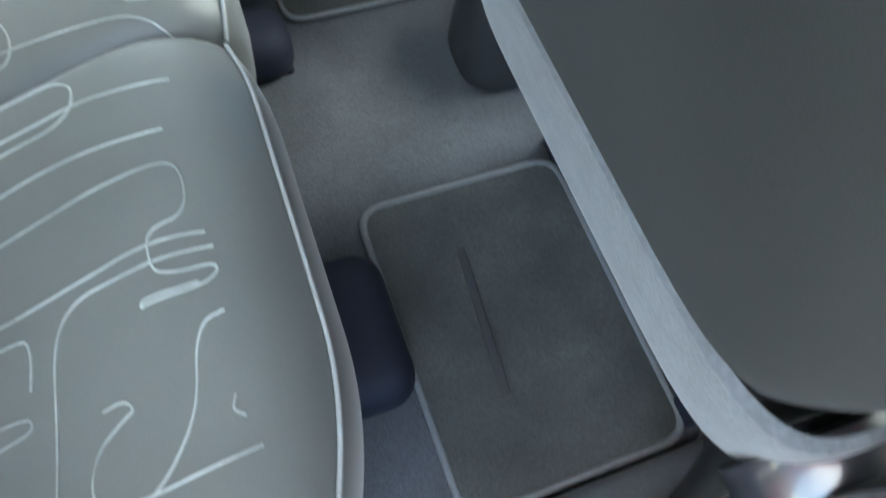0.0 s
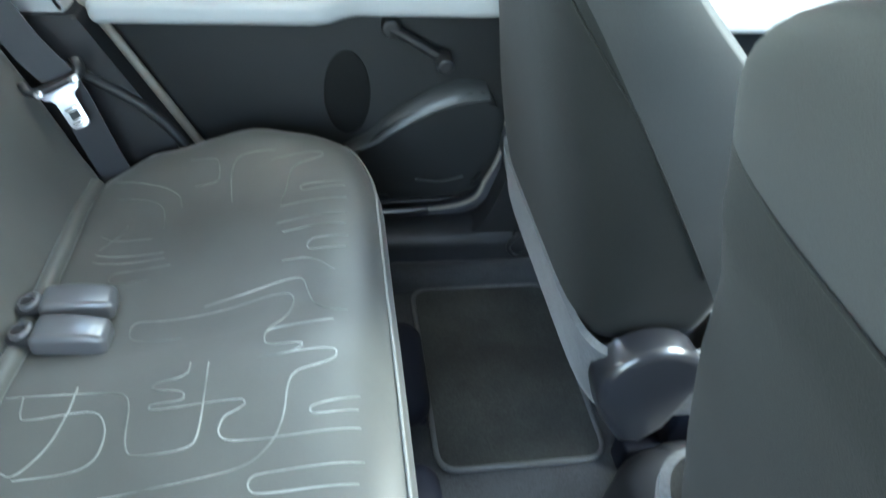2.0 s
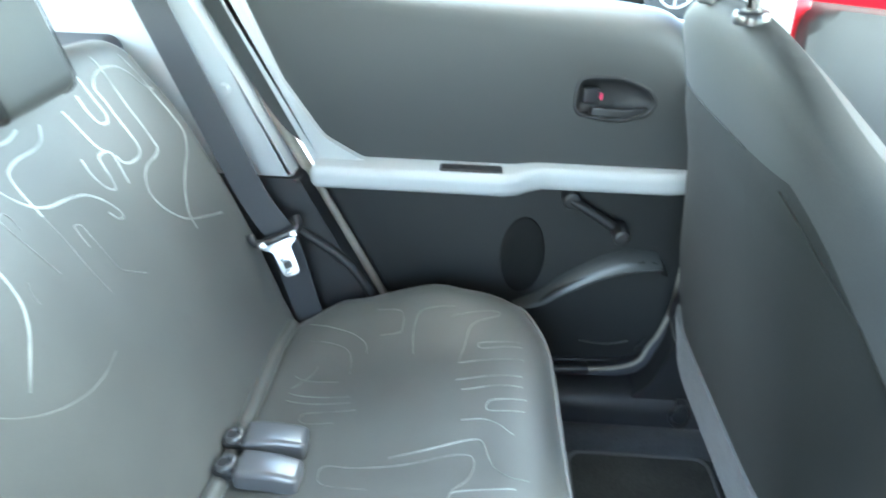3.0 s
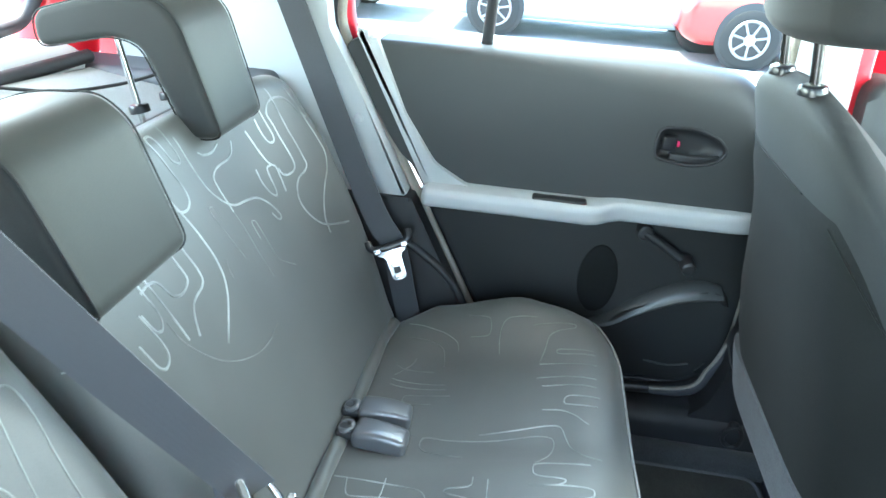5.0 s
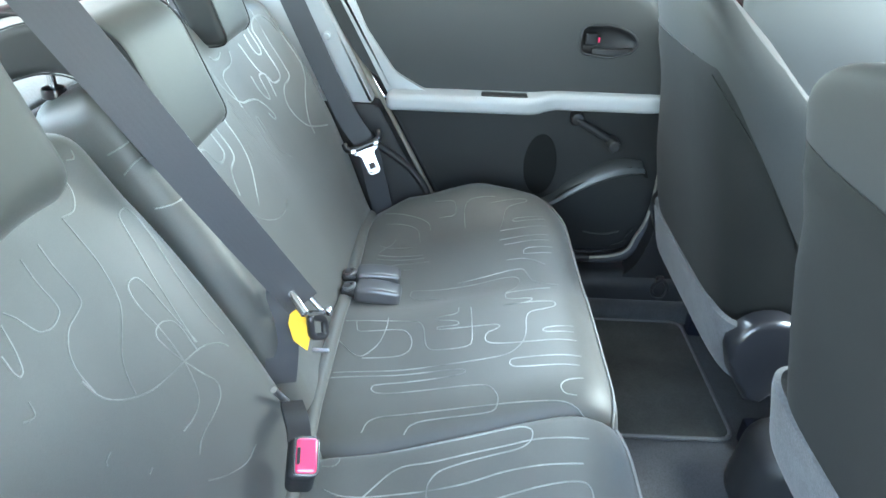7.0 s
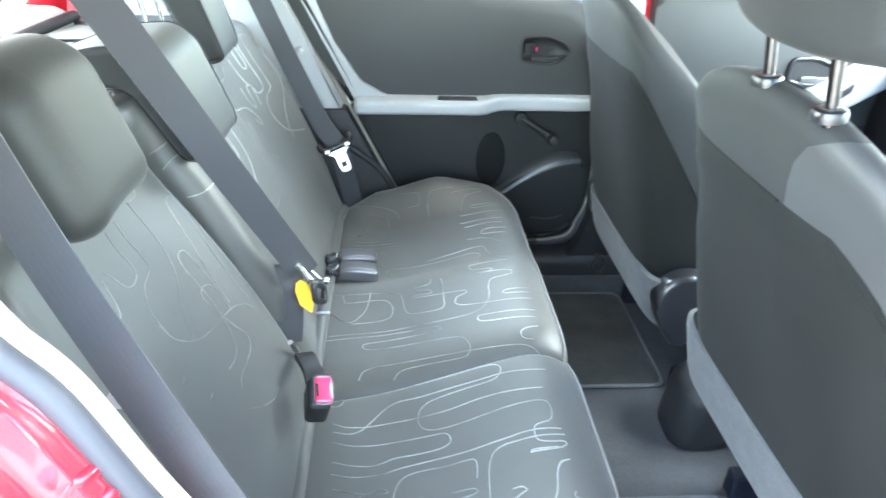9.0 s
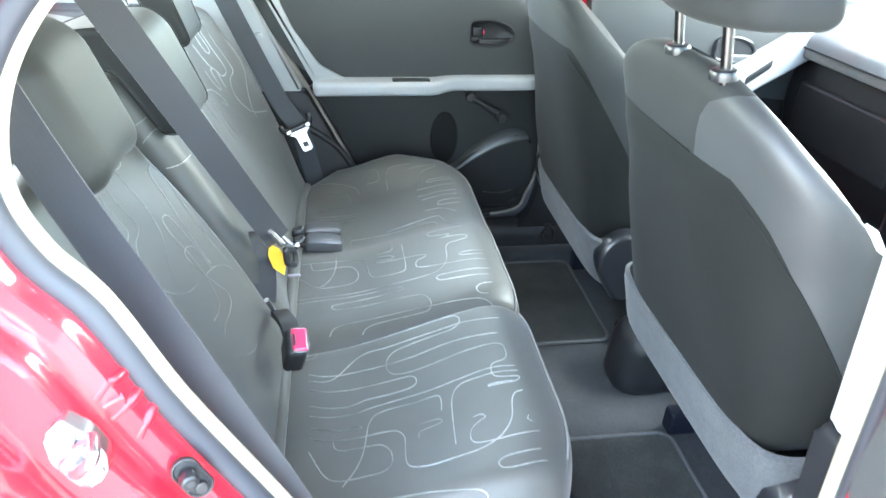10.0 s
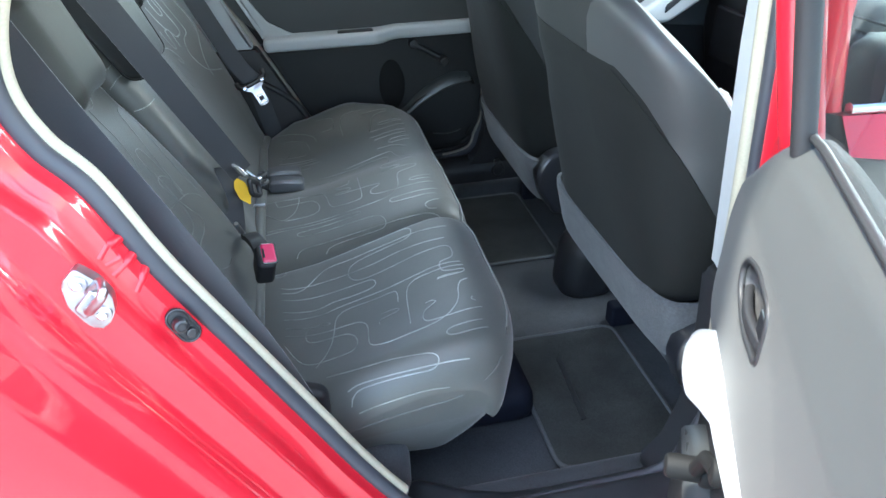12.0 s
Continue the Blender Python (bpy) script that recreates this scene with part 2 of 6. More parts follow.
def slab(outline, y0, y1, bevel=0.006, segments=3):
    """A plate with the outline in x and z between two y; the edges of the face at y0 are rounded."""
    bm = bmesh.new()
    a = [bm.verts.new((p[0], y0, p[1])) for p in outline]
    b = [bm.verts.new((p[0], y1, p[1])) for p in outline]
    front = bm.faces.new(a)
    bm.faces.new(b[::-1])
    n = len(a)
    for i in range(n):
        bm.faces.new((a[i], b[i], b[(i + 1) % n], a[(i + 1) % n]))
    if bevel:
        bmesh.ops.bevel(bm, geom=list(front.edges), offset=bevel, segments=segments, affect="EDGES", profile=0.5)
    return bm


def loft_y(profile, y0, y1, r, deform=None, cells=10, k=5):
    """A body with the closed profile in x and z, drawn from y0 to y1, its ends rounded to the radius r."""
    n = len(profile)
    p = [Vector((q[0], q[1])) for q in profile]
    turn = sum(p[i].x * p[(i + 1) % n].y - p[(i + 1) % n].x * p[i].y for i in range(n))
    norm = []
    for i in range(n):
        d = (p[(i + 1) % n] - p[i - 1]).normalized()
        norm.append(Vector((d.y, -d.x)) * (1 if turn > 0 else -1))
    rings = [(y0 + r * (1 - math.cos(math.pi / 2 * i / k)), r * (1 - math.sin(math.pi / 2 * i / k))) for i in range(k + 1)]
    mid = [(y0 + r + (y1 - y0 - 2 * r) * i / cells, 0) for i in range(1, cells)]
    rings = rings + mid + [(y1 - (y - y0), inset) for y, inset in reversed(rings)]
    bm = bmesh.new()
    made = []
    for y, inset in rings:
        ring = []
        for q, m in zip(p, norm):
            v = Vector((q.x - m.x * inset, y, q.y - m.y * inset))
            ring.append(bm.verts.new(deform(v) if deform else v))
        made.append(ring)
    for a, b in zip(made, made[1:]):
        for i in range(n):
            bm.faces.new((a[i], a[(i + 1) % n], b[(i + 1) % n], b[i]))
    bm.faces.new(made[0])
    bm.faces.new(made[-1][::-1])
    return bm


def band(pts, wide, width, thick, bm=None):
    """A strap through points; wide: the direction of its width, one for all points or one each."""
    bm = bm or bmesh.new()
    pts = [Vector(p) for p in pts]
    rows = []
    for i, p in enumerate(pts):
        d = (pts[min(i + 1, len(pts) - 1)] - pts[max(i - 1, 0)]).normalized()
        w = Vector(wide[i] if isinstance(wide[0], (tuple, list, Vector)) else wide)
        w = (w - d * w.dot(d)).normalized()
        m = d.cross(w) * thick / 2
        cols = [i / 16 - 0.5 for i in range(17)]
        rows.append([bm.verts.new(p + w * width * a - m * (1 + 0.07 * (i % 2))) for i, a in enumerate(cols)] + [bm.verts.new(p + w * width * a + m * (1 + 0.07 * (i % 2))) for i, a in reversed(list(enumerate(cols)))])
    n = len(rows[0])
    for a, b in zip(rows, rows[1:]):
        for j in range(n):
            bm.faces.new((a[j], a[(j + 1) % n], b[(j + 1) % n], b[j]))
    bm.faces.new(rows[0][::-1])
    bm.faces.new(rows[-1])
    return bm


def disc(centre, normal, r, depth, bevel=0.004, seg=28, flat=1.0):
    """A round plate with a rounded rim, facing along normal."""
    bm = bmesh.new()
    prof = [(0, depth), (r * 0.6, depth), (r - bevel, depth), (r - bevel * 0.3, depth - bevel * 0.3), (r, depth - bevel), (r, 0), (0, 0)]
    rings = []
    for rad, h in prof:
        if rad == 0:
            rings.append([bm.verts.new((0, 0, h))])
        else:
            rings.append([bm.verts.new((rad * math.cos(2 * math.pi * i / seg), flat * rad * math.sin(2 * math.pi * i / seg), h)) for i in range(seg)])
    for a, b in zip(rings, rings[1:]):
        for i in range(seg):
            j = (i + 1) % seg
            quad = [a[i % len(a)], a[j % len(a)], b[j % len(b)], b[i % len(b)]]
            quad = list(dict.fromkeys(quad))
            if len(quad) > 2:
                bm.faces.new(quad)
    q = Vector(normal).to_track_quat("Z", "Y").to_matrix().to_4x4()
    bmesh.ops.transform(bm, matrix=Matrix.Translation(centre) @ q, verts=bm.verts)
    return bm


def softened(pts, rounds=3):
    """Corner cutting: a bent line becomes a flowing one between the same ends."""
    for _ in range(rounds):
        out = [pts[0]]
        for a, b in zip(pts, pts[1:]):
            out += [a.lerp(b, 0.22), a.lerp(b, 0.78)]
        pts = out + [pts[-1]]
    return pts


def woven(paths, surface, place, aim, width=0.0019):
    """Light threads woven into a cover: each path is laid on the surface along aim."""
    surface.normal_update()
    tree = BVHTree.FromBMesh(surface)
    made = []
    for path in paths:
        bm = bmesh.new()
        flat = softened([Vector((path[i], path[i + 1], 0)) for i in range(0, len(path), 2)])
        fine = []
        for a, b in zip(flat, flat[1:]):
            m = max(1, round((b - a).length / 0.012))
            fine += [a.lerp(b, i / m) for i in range(m)]
        fine.append(flat[-1])
        run = []
        for p in fine + [None]:
            hit = tree.ray_cast(place(p.x, p.y), Vector(aim)) if p else (None,) * 4
            if hit[0] is not None:
                run.append((hit[0], hit[1] if hit[1].dot(Vector(aim)) < 0 else -hit[1]))
                continue
            if len(run) > 1:
                rows = []
                for i, (q, nrm) in enumerate(run):
                    d = (run[min(i + 1, len(run) - 1)][0] - run[max(i - 1, 0)][0]).normalized()
                    side = d.cross(nrm).normalized() * width / 2
                    lift = nrm * 0.0009
                    rows.append([bm.verts.new(q + side * a + lift * b) for a, b in ((-1, 0), (-0.7, 1), (0.7, 1), (1, 0))])
                for a, b in zip(rows, rows[1:]):
                    for j in range(3):
                        bm.faces.new((a[j], a[j + 1], b[j + 1], b[j]))
            run = []
        if bm.faces:
            made.append(bm)
        else:
            bm.free()
    return made


def sew(lines, cover, thread=None):
    for bm in lines:
        part("woven_line", bm, thread or THREAD, cover)


# ---- structure: ground, car body ----
def plate(name, size, at, mat, label="", category="", r=0.01, n=(1, 1, 1), deform=None, kind="structure"):
    return tagged(part(name, rbox(size, r, at, n, deform), mat), label, category, kind=kind)


ground_bm = bmesh.new()
bmesh.ops.create_grid(ground_bm, x_segments=24, y_segments=24, size=400)
tagged(part("ground", ground_bm, ASPHALT), "pale worn asphalt of a car park", "ground", kind="structure")

FLOOR = 0.33
plate("floor", (3.2, 1.36, 0.05), (0.35, 0, FLOOR - 0.025), CARPET, "dark grey fitted carpet of the cabin", "floor", 0.01, (1, 1, 1))


plate("floor_tunnel", (1.1, 0.12, 0.10), (1.0, 0.02, FLOOR + 0.02), CARPET, "low carpeted tunnel along the cabin's middle", "floor", 0.05)
plate("floor_heel", (0.30, 1.24, 0.22), (-0.34, 0, FLOOR + 0.08), CARPET, "carpeted step under the rear bench", "floor", 0.06)

# roof and headliner
ROOF = 1.51
plate("roof", (2.0, 1.24, 0.03), (-0.25, 0, ROOF + 0.035), RED, "red painted steel roof", "roof", 0.012)
tagged(part("ceiling", rbox((1.96, 1.2, 0.016), 0.006, (-0.25, 0, ROOF), (6, 6, 1), lambda q: q - Vector((0, 0, 0.05 * (q.y / 0.6) ** 2))), HEADLINER), "pale grey felt headliner", "ceiling", kind="structure")

# front of the cabin: bulkhead, windscreen pillars and glass
plate("bulkhead", (0.05, 1.4, 0.75), (1.45, 0, 0.62), BLACK, "black bulkhead under the windscreen", "bulkhead")
for side in (-1, 1):
    pts = [(0.78, 0.58 * side, 1.46), (1.15, 0.66 * side, 1.22), (1.5, 0.70 * side, 0.98)]
    tagged(part("windscreen_pillar", tube(curve_through(pts), 0.035, 10), GREY), "light grey windscreen pillar", "pillar", kind="structure")
screen = bmesh.new()
screen.faces.new([screen.verts.new(p) for p in ((0.8, -0.57, 1.46), (0.8, 0.57, 1.46), (1.5, 0.69, 0.98), (1.5, -0.69, 0.98))])
glass = tagged(part("windscreen", screen, GLASS), "clear windscreen glass", "window", kind="structure")
glass.visible_shadow = False
# rear of the cabin
plate("tailgate", (0.06, 1.2, 0.62), (-1.14, 0, 0.72), RED, "red tailgate below the rear window", "tailgate", 0.02)
plate("load_floor", (0.6, 1.2, 0.04), (-0.9, 0, 0.5), CARPET, "carpeted load floor behind the rear bench", "floor")
for side in (-1, 1):
    pts = [(-1.13, 0.64 * side, 1.0), (-1.12, 0.65 * side, 1.12), (-1.06, 0.64 * side, 1.3), (-1.0, 0.58 * side, 1.47)]
    tagged(part("tailgate_jamb", tube(curve_through(pts), 0.075, 14), RED), "red painted jamb beside the rear window", "jamb", kind="structure")
    pts = [(-1.1, 0.30 * side, 1.125), (-1.1, 0.47 * side, 1.135), (-1.1, 0.545 * side, 1.15), (-1.07, 0.572 * side, 1.22), (-1.03, 0.56 * side, 1.32), (-0.95, 0.52 * side, 1.46)]
    tagged(part("tailgate_seal", tube(curve_through(pts), 0.012, 10), RUBBER), "dark rubber tailgate seal", "seal", kind="structure")
plate("tailgate_trim", (0.16, 1.14, 0.20), (-1.06, 0, 1.045), GREY, "light grey trim along the tailgate's foot", "trim", 0.05, (3, 6, 1), lambda q: q - Vector((0, 0, 0.03 * (q.y / 0.55) ** 2)))
rear_glass = bmesh.new()
rear_glass.faces.new([rear_glass.verts.new(p) for p in ((-1.14, -0.5, 1.03), (-1.14, 0.5, 1.03), (-0.98, 0.46, 1.46), (-0.98, -0.46, 1.46))])
glass = tagged(part("rear_window", rear_glass, GLASS), "clear rear window glass", "window", kind="structure")
glass.visible_shadow = False


# ---- sides of the body ----
def opening_line(inset=0.0):
    """The rear door's opening in x and z; inset grows it outwards."""
    pts = [(-0.15, 0.455), (-0.205, 0.50), (-0.268, 0.60), (-0.33, 0.72), (-0.397, 0.85), (-0.462, 0.975), (-0.506, 1.08), (-0.54, 1.13),
           (-0.556, 1.18), (-0.548, 1.235), (-0.52, 1.292), (-0.47, 1.345), (-0.38, 1.405), (-0.1, 1.45), (0.15, 1.44), (0.21, 1.36), (0.228, 1.2),
           (0.245, 1.0), (0.256, 0.82), (0.264, 0.63), (0.240, 0.53), (0.178, 0.466)]
    line = curve_through([Vector((x, z, 0)) for x, z in pts], 11, closed=True)
    n, out = len(line), []
    for i, p in enumerate(line):
        d = (line[(i + 1) % n] - line[i - 1]).normalized()
        out.append((p.x - d.y * inset, p.y + d.x * inset))
    return out


def ring_faces(bm, a, b):
    n = len(a)
    for i in range(n):
        bm.faces.new((a[i], a[(i + 1) % n], b[(i + 1) % n], b[i]))


def side_of_body(side, name):
    """Jamb and outer skin round the rear door's opening, as rings that step outwards."""
    body = thing(name, "glossy red painted body side round the rear door", "car body", kind="structure")
    steps = [(0.009, 0.7015), (0.012, 0.702), (0.022, 0.715), (0.03, 0.735), (0.046, 0.741), (0.052, 0.737), (0.06, 0.7365), (0.066, 0.744), (0.08, 0.754), (0.088, 0.765), (0.1, 0.785), (0.112, 0.793), (0.128, 0.80), (0.14, 0.818), (0.16, 0.832)]
    if side < 0:
        steps = [(0.010, 0.700), (0.013, 0.7035), (0.015, 0.712), (0.018, 0.7185), (0.027, 0.7225), (0.0345, 0.7262), (0.037, 0.7292), (0.039, 0.735), (0.0415, 0.746), (0.045, 0.7505), (0.060, 0.7515), (0.080, 0.7525), (0.085, 0.7555), (0.089, 0.765), (0.0935, 0.7765), (0.1, 0.7835), (0.112, 0.791), (0.128, 0.80), (0.14, 0.818), (0.16, 0.832)]
    bm = bmesh.new()
    rings = []
    for out, y in steps:
        rings.append([bm.verts.new((x, side * y, z)) for x, z in opening_line(out)])
    cx, cz = -0.15, 0.93
    last = [(v.co.x, v.co.z) for v in rings[-1]]
    for k, y in ((1.04, 0.838), (1.1, 0.842), (1.2, 0.846), (1.35, 0.848), (1.6, 0.848), (2.0, 0.845)):
        rings.append([bm.verts.new((cx + (x - cx) * k, side * (y - 0.35 * max(0, cz + (z - cz) * k - 1.15)), cz + (z - cz) * (k if z < cz else 1 + (k - 1) * 0.12))) for x, z in last])
    for a, b in zip(rings, rings[1:]):
        ring_faces(bm, a, b)
    if side < 0:
        # the skin ends at the front door's gap, below and beside its window
        bmesh.ops.bisect_plane(bm, geom=bm.verts[:] + bm.edges[:] + bm.faces[:], plane_co=(0.302, 0, 0), plane_no=(1, 0, 0.02), clear_outer=True)
    if side < 0:
        sheet = BVHTree.FromBMesh(bm)
        for path in (((-0.515, 1.013), (-0.505, 1.025)), ((-0.505, 1.025), (-0.490, 1.021)), ((-0.511, 1.004), (-0.496, 1.008)), ((-0.507, 0.991), (-0.489, 1.002)), ((-0.489, 1.002), (-0.477, 0.988)), ((-0.477, 0.988), (-0.490, 0.966))):
            run = []
            for i in range(7):
                x, z = (path[0][j] + (path[1][j] - path[0][j]) * i / 6 for j in (0, 1))
                at = sheet.ray_cast(Vector((x, -1.2, z)), Vector((0, 1, 0)))[0]
                if at is not None:
                    run.append(at)
            if len(run) > 2:
                part("stamped_mark", tube([p + Vector((0, 0.0056, 0)) for p in run], 0.006, 12), RED, body)
    part("side_panel", bm, RED, body)
    for nm, mat, lab, o, y, r in (("cream_trim", SEAL, "cream plastic edging of the door opening", 0.004 if side > 0 else 0.001, 0.678, 0.011), ("door_seal", RUBBER, "grey rubber door seal", 0.0175 if side > 0 else 0.007, 0.693, 0.0165 if side > 0 else 0.0108)):
        if side > 0 and nm == "cream_trim":
            mat, r = WELT, 0.011
        line = [(x, side * y, z) for x, z in opening_line(o)]
        if side < 0:
            # both lie slimmer along the middle pillar
            ahead = [max(0.0, min(1.0, (p[0] - 0.12) / 0.08)) for p in line]
            slim = opening_line(o + (0.005 if nm == "cream_trim" else 0.004))
            line = [(p[0] + (q[0] - p[0]) * w, p[1], p[2] + (q[1] - p[2]) * w) for p, q, w in zip(line, slim, ahead)]
            r = [r - (r - 0.0085) * w * (0 if nm == "cream_trim" else 1) for w in ahead]
        if nm == "cream_trim":
            line = [p for p in line if p[2] > ((0.512 if p[0] < 0 else 0.66) if side < 0 else (0.0 if p[0] > -0.06 else 0.52))]
            r = 0.0098 if side < 0 else [0.009 if p[0] < -0.1 else 0.004 + 0.005 * max(0.0, min(1.0, (p[2] - 0.58) / 0.2)) for p in line]
        part(nm, tube(line, r, 8, closed=nm != "cream_trim"), mat, body, lab)
    if side > 0:
        ring = [(x, side * 0.695, z) for x, z in opening_line(0.014)]
        low = [i for i, p in enumerate(ring) if p[2] < 0.80]
        start = next(i for i in low if ring[i - 1][2] >= 0.80)
        foot_run = [ring[(start + i) % len(ring)] for i in range(len(low))]
        part("inner_seal", tube(foot_run, 0.014, 8), BLACK, body, "black inner door seal")
        low_edge = [(x, side * 0.678, z) for x, z in opening_line(0.002) if z < 0.53 and x < 0.15]
        low_edge.sort()
        part("sill_welt", tube(low_edge, 0.013, 10), BLACK_GLOSS, body, "smooth black edge over the sill")
    return body


side_of_body(-1, "body_side_near")
side_of_body(1, "body_side_far")


def striker_plate():
    t = thing("door_striker", "bright zinc door striker plate bolted to the red jamb", "striker", at=(-0.515, -0.757, 0.995))
    m = Matrix.Translation((-0.515, -0.757, 0.995)) @ Matrix.Rotation(radians(-28), 4, "Y")

    def placed(bm):
        bmesh.ops.transform(bm, matrix=m, verts=bm.verts)
        return bm

    outline = rounded([(0.004, 0.033), (-0.018, 0.027), (-0.031, 0.003), (-0.032, -0.022), (-0.029, -0.035), (-0.018, -0.0375), (-0.001, -0.028), (0.009, -0.013), (0.011, 0.010)], 0.005)
    base = part("backing_plate", placed(slab(outline, -0.002, 0.012, 0.002)), STEEL)
    # a raised web carries the loop across the plate
    web = part("web", placed(rbox((0.030, 0.010, 0.017), 0.0045, (-0.012, -0.004, -0.004), (2, 1, 1), lambda q: Vector((q.x, q.y, q.z + 0.3 * (q.x + 0.012))))), STEEL)
    loop = tube(rounded([(-0.020, 0, -0.009), (-0.008, -0.020, -0.006), (0.019, -0.030, 0.004), (0.024, -0.028, 0.008), (0.017, -0.006, 0.010), (-0.006, 0, 0.004)], 0.006, closed=False), 0.0047, 12)
    under(t, base, web, part("loop", placed(loop), STEEL))
    for x, z in ((-0.0045, 0.0185), (-0.0105, -0.0215)):
        under(t, part("washer", placed(disc((x, -0.001, z), (0, -1, 0), 0.0092, 0.004, 0.0015, 20)), STEEL))
        under(t, part("bolt", placed(disc((x, -0.004, z), (0, -1, 0), 0.0058, 0.005, 0.0015, 6)), CHROME))


striker_plate()


def bump_stop():
    t = thing("courtesy_switch", "small black rubber door switch on the red jamb", "switch", at=(-0.451, -0.724, 0.918))
    m = Matrix.Translation((-0.4515, -0.7245, 0.917)) @ Matrix.Rotation(radians(-27), 4, "Y") @ Matrix.Rotation(radians(24), 4, "Z")

    def placed(bm):
        bmesh.ops.transform(bm, matrix=m, verts=bm.verts)
        return bm

    oval = [(0.0115 * math.cos(radians(a)), (0.0105 if a < 180 else -0.0105) + 0.0125 * math.sin(radians(a))) for a in range(0, 360, 15)]
    a = part("base", placed(slab(oval, -0.0025, 0.004, 0.0018)), BLACK)
    lip = part("lip", placed(tube([(x * 0.97, -0.002, z * 0.97) for x, z in oval], 0.0017, 8, closed=True)), BLACK_GLOSS)
    b = part("plunger", placed(disc((-0.001, -0.006, 0.007), (0, -1, 0), 0.0088, 0.013, 0.005, 20)), BLACK_GLOSS)
    c = part("screw", placed(disc((0.001, -0.003, -0.0115), (0, -1, 0), 0.0062, 0.005, 0.002, 16)), BLACK_GLOSS)
    d = part("screw_hole", placed(disc((0.001, -0.0056, -0.0115), (0, -1, 0), 0.003, 0.001, 0.0004, 14)), SHADE_BLACK)
    under(t, a, lip, b, c, d)


bump_stop()
for side in (-1, 1):
    tag = "near" if side < 0 else "far"
    plate("sill_" + tag, (0.74, 0.105, 0.12), (0.165, side * (0.668 if side > 0 else 0.686), 0.382 if side > 0 else 0.362), SILL, "black plastic door sill cover", "sill", 0.04, (10, 2, 2),
          lambda q: q + Vector((0, -math.copysign(0.07 * (max(0.0, 0.02 - q.x) / 0.2) ** 2 + 0.02 * (max(0.0, q.x - 0.2) / 0.1) ** 2 * (q.y < 0), q.y) * (1 if abs(q.y) < 0.68 else 0), 0)))
    plate("sill_step_" + tag, (0.74, 0.07, 0.145), (0.16, side * 0.73, 0.4), SILL, "black plastic step of the door sill", "sill", 0.02, (6, 1, 1))
    plate("rocker_" + tag, (2.2, 0.10, 0.24), (0.2, side * 0.765, 0.285), RED, "red painted rocker panel below the door", "rocker", 0.03)
    plate("side_carpet_" + tag, (0.9, 0.06, 0.06), (0.15, side * 0.60, 0.345), CARPET, "carpet turned up against the sill", "carpet", 0.028, (4, 1, 1))
    # trim behind the rear door, pale above and dark below
    back = -0.045 if side < 0 else 0.0
    pale = rounded([(-0.414, 0.868), (-0.53, 0.868), (-0.96, 0.868), (-0.98, 1.08), (-0.88, 1.46), (-0.56, 1.46), (-0.572, 1.24), (-0.566, 1.17), (-0.518, 1.08)], 0.006)
    pale = [(p.x + back * max(0.0, min(1.0, (p.x + 0.9) / 0.3)), p.y) for p in (Vector((*v, 0)) if len(v) == 2 else v for v in pale)]
    bm = slab(pale, side * 0.615, side * 0.655, 0.008)
    tagged(part("pillar_trim_" + tag, bm, GREY), "light grey plastic trim beside the rear bench", "trim", kind="structure")
    dark = rounded([(-0.405 + back, 0.866), (-0.96, 0.866), (-0.96, 0.5), (-0.2 + back, 0.45), (-0.28 + back, 0.62)], 0.006)
    bm = slab(dark, side * 0.61, side * 0.655, 0.008)
    tagged(part("wheelhouse_trim_" + tag, bm, BLACK), "black plastic trim beside the rear bench", "trim", kind="structure")
    mould = curve_through([(-0.46, side * 0.609, 0.80), (-0.411, side * 0.607, 0.775), (-0.34, side * 0.607, 0.725), (-0.30, side * 0.607, 0.675), (-0.28, side * 0.609, 0.62)])
    tagged(part("trim_moulding_" + tag, tube([p + Vector((back, 0, 0)) for p in mould], 0.009, 10), BLACK), "rounded black moulding on the trim beside the bench", "trim", kind="structure")
    tagged(part("trim_peg_" + tag, disc((-0.511, side * 0.618, 1.011), (0, -side, 0), 0.009, 0.014, 0.004, 16), GREY), "small pale plastic peg on the trim", "trim", kind="structure")
    # middle pillar: pale above, dark below
    bm = slab(rounded([(0.225, 1.42), (0.30, 1.42), (0.345, 0.83), (0.262, 0.83), (0.236, 1.15)], 0.01), side * (0.625 if side > 0 else 0.641), side * 0.675, 0.012)
    tagged(part("middle_pillar_" + tag, bm, GREY), "light grey plastic middle pillar trim", "pillar", kind="structure")
    bm = slab(rounded([(0.258, 0.828), (0.345, 0.828), (0.38, 0.42), (0.20, 0.42), (0.245, 0.47), (0.268, 0.55), (0.268, 0.72)], 0.02), side * 0.628, side * 0.68, 0.012)
    tagged(part("middle_pillar_foot_" + tag, bm, BLACK), "black plastic foot of the middle pillar", "pillar", kind="structure")
    wide = 0.06 if side > 0 else 0.0
    bm = slab([(0.25 + wide * 0.8, 1.43), (0.30 + wide, 1.43), (0.30 + wide * 2, 0.4), (0.27 + wide * 0.5, 0.4)], side * 0.70, side * 0.732, 0.004)
    tagged(part("middle_pillar_skin_" + tag, bm, RED), "red painted outer side of the middle pillar", "pillar", kind="structure")
    plate("roof_rail_" + tag, (1.6, 0.09, 0.07), (0.2, side * 0.61, 1.485), GREY, "light grey trim along the roof's edge", "trim", 0.03)


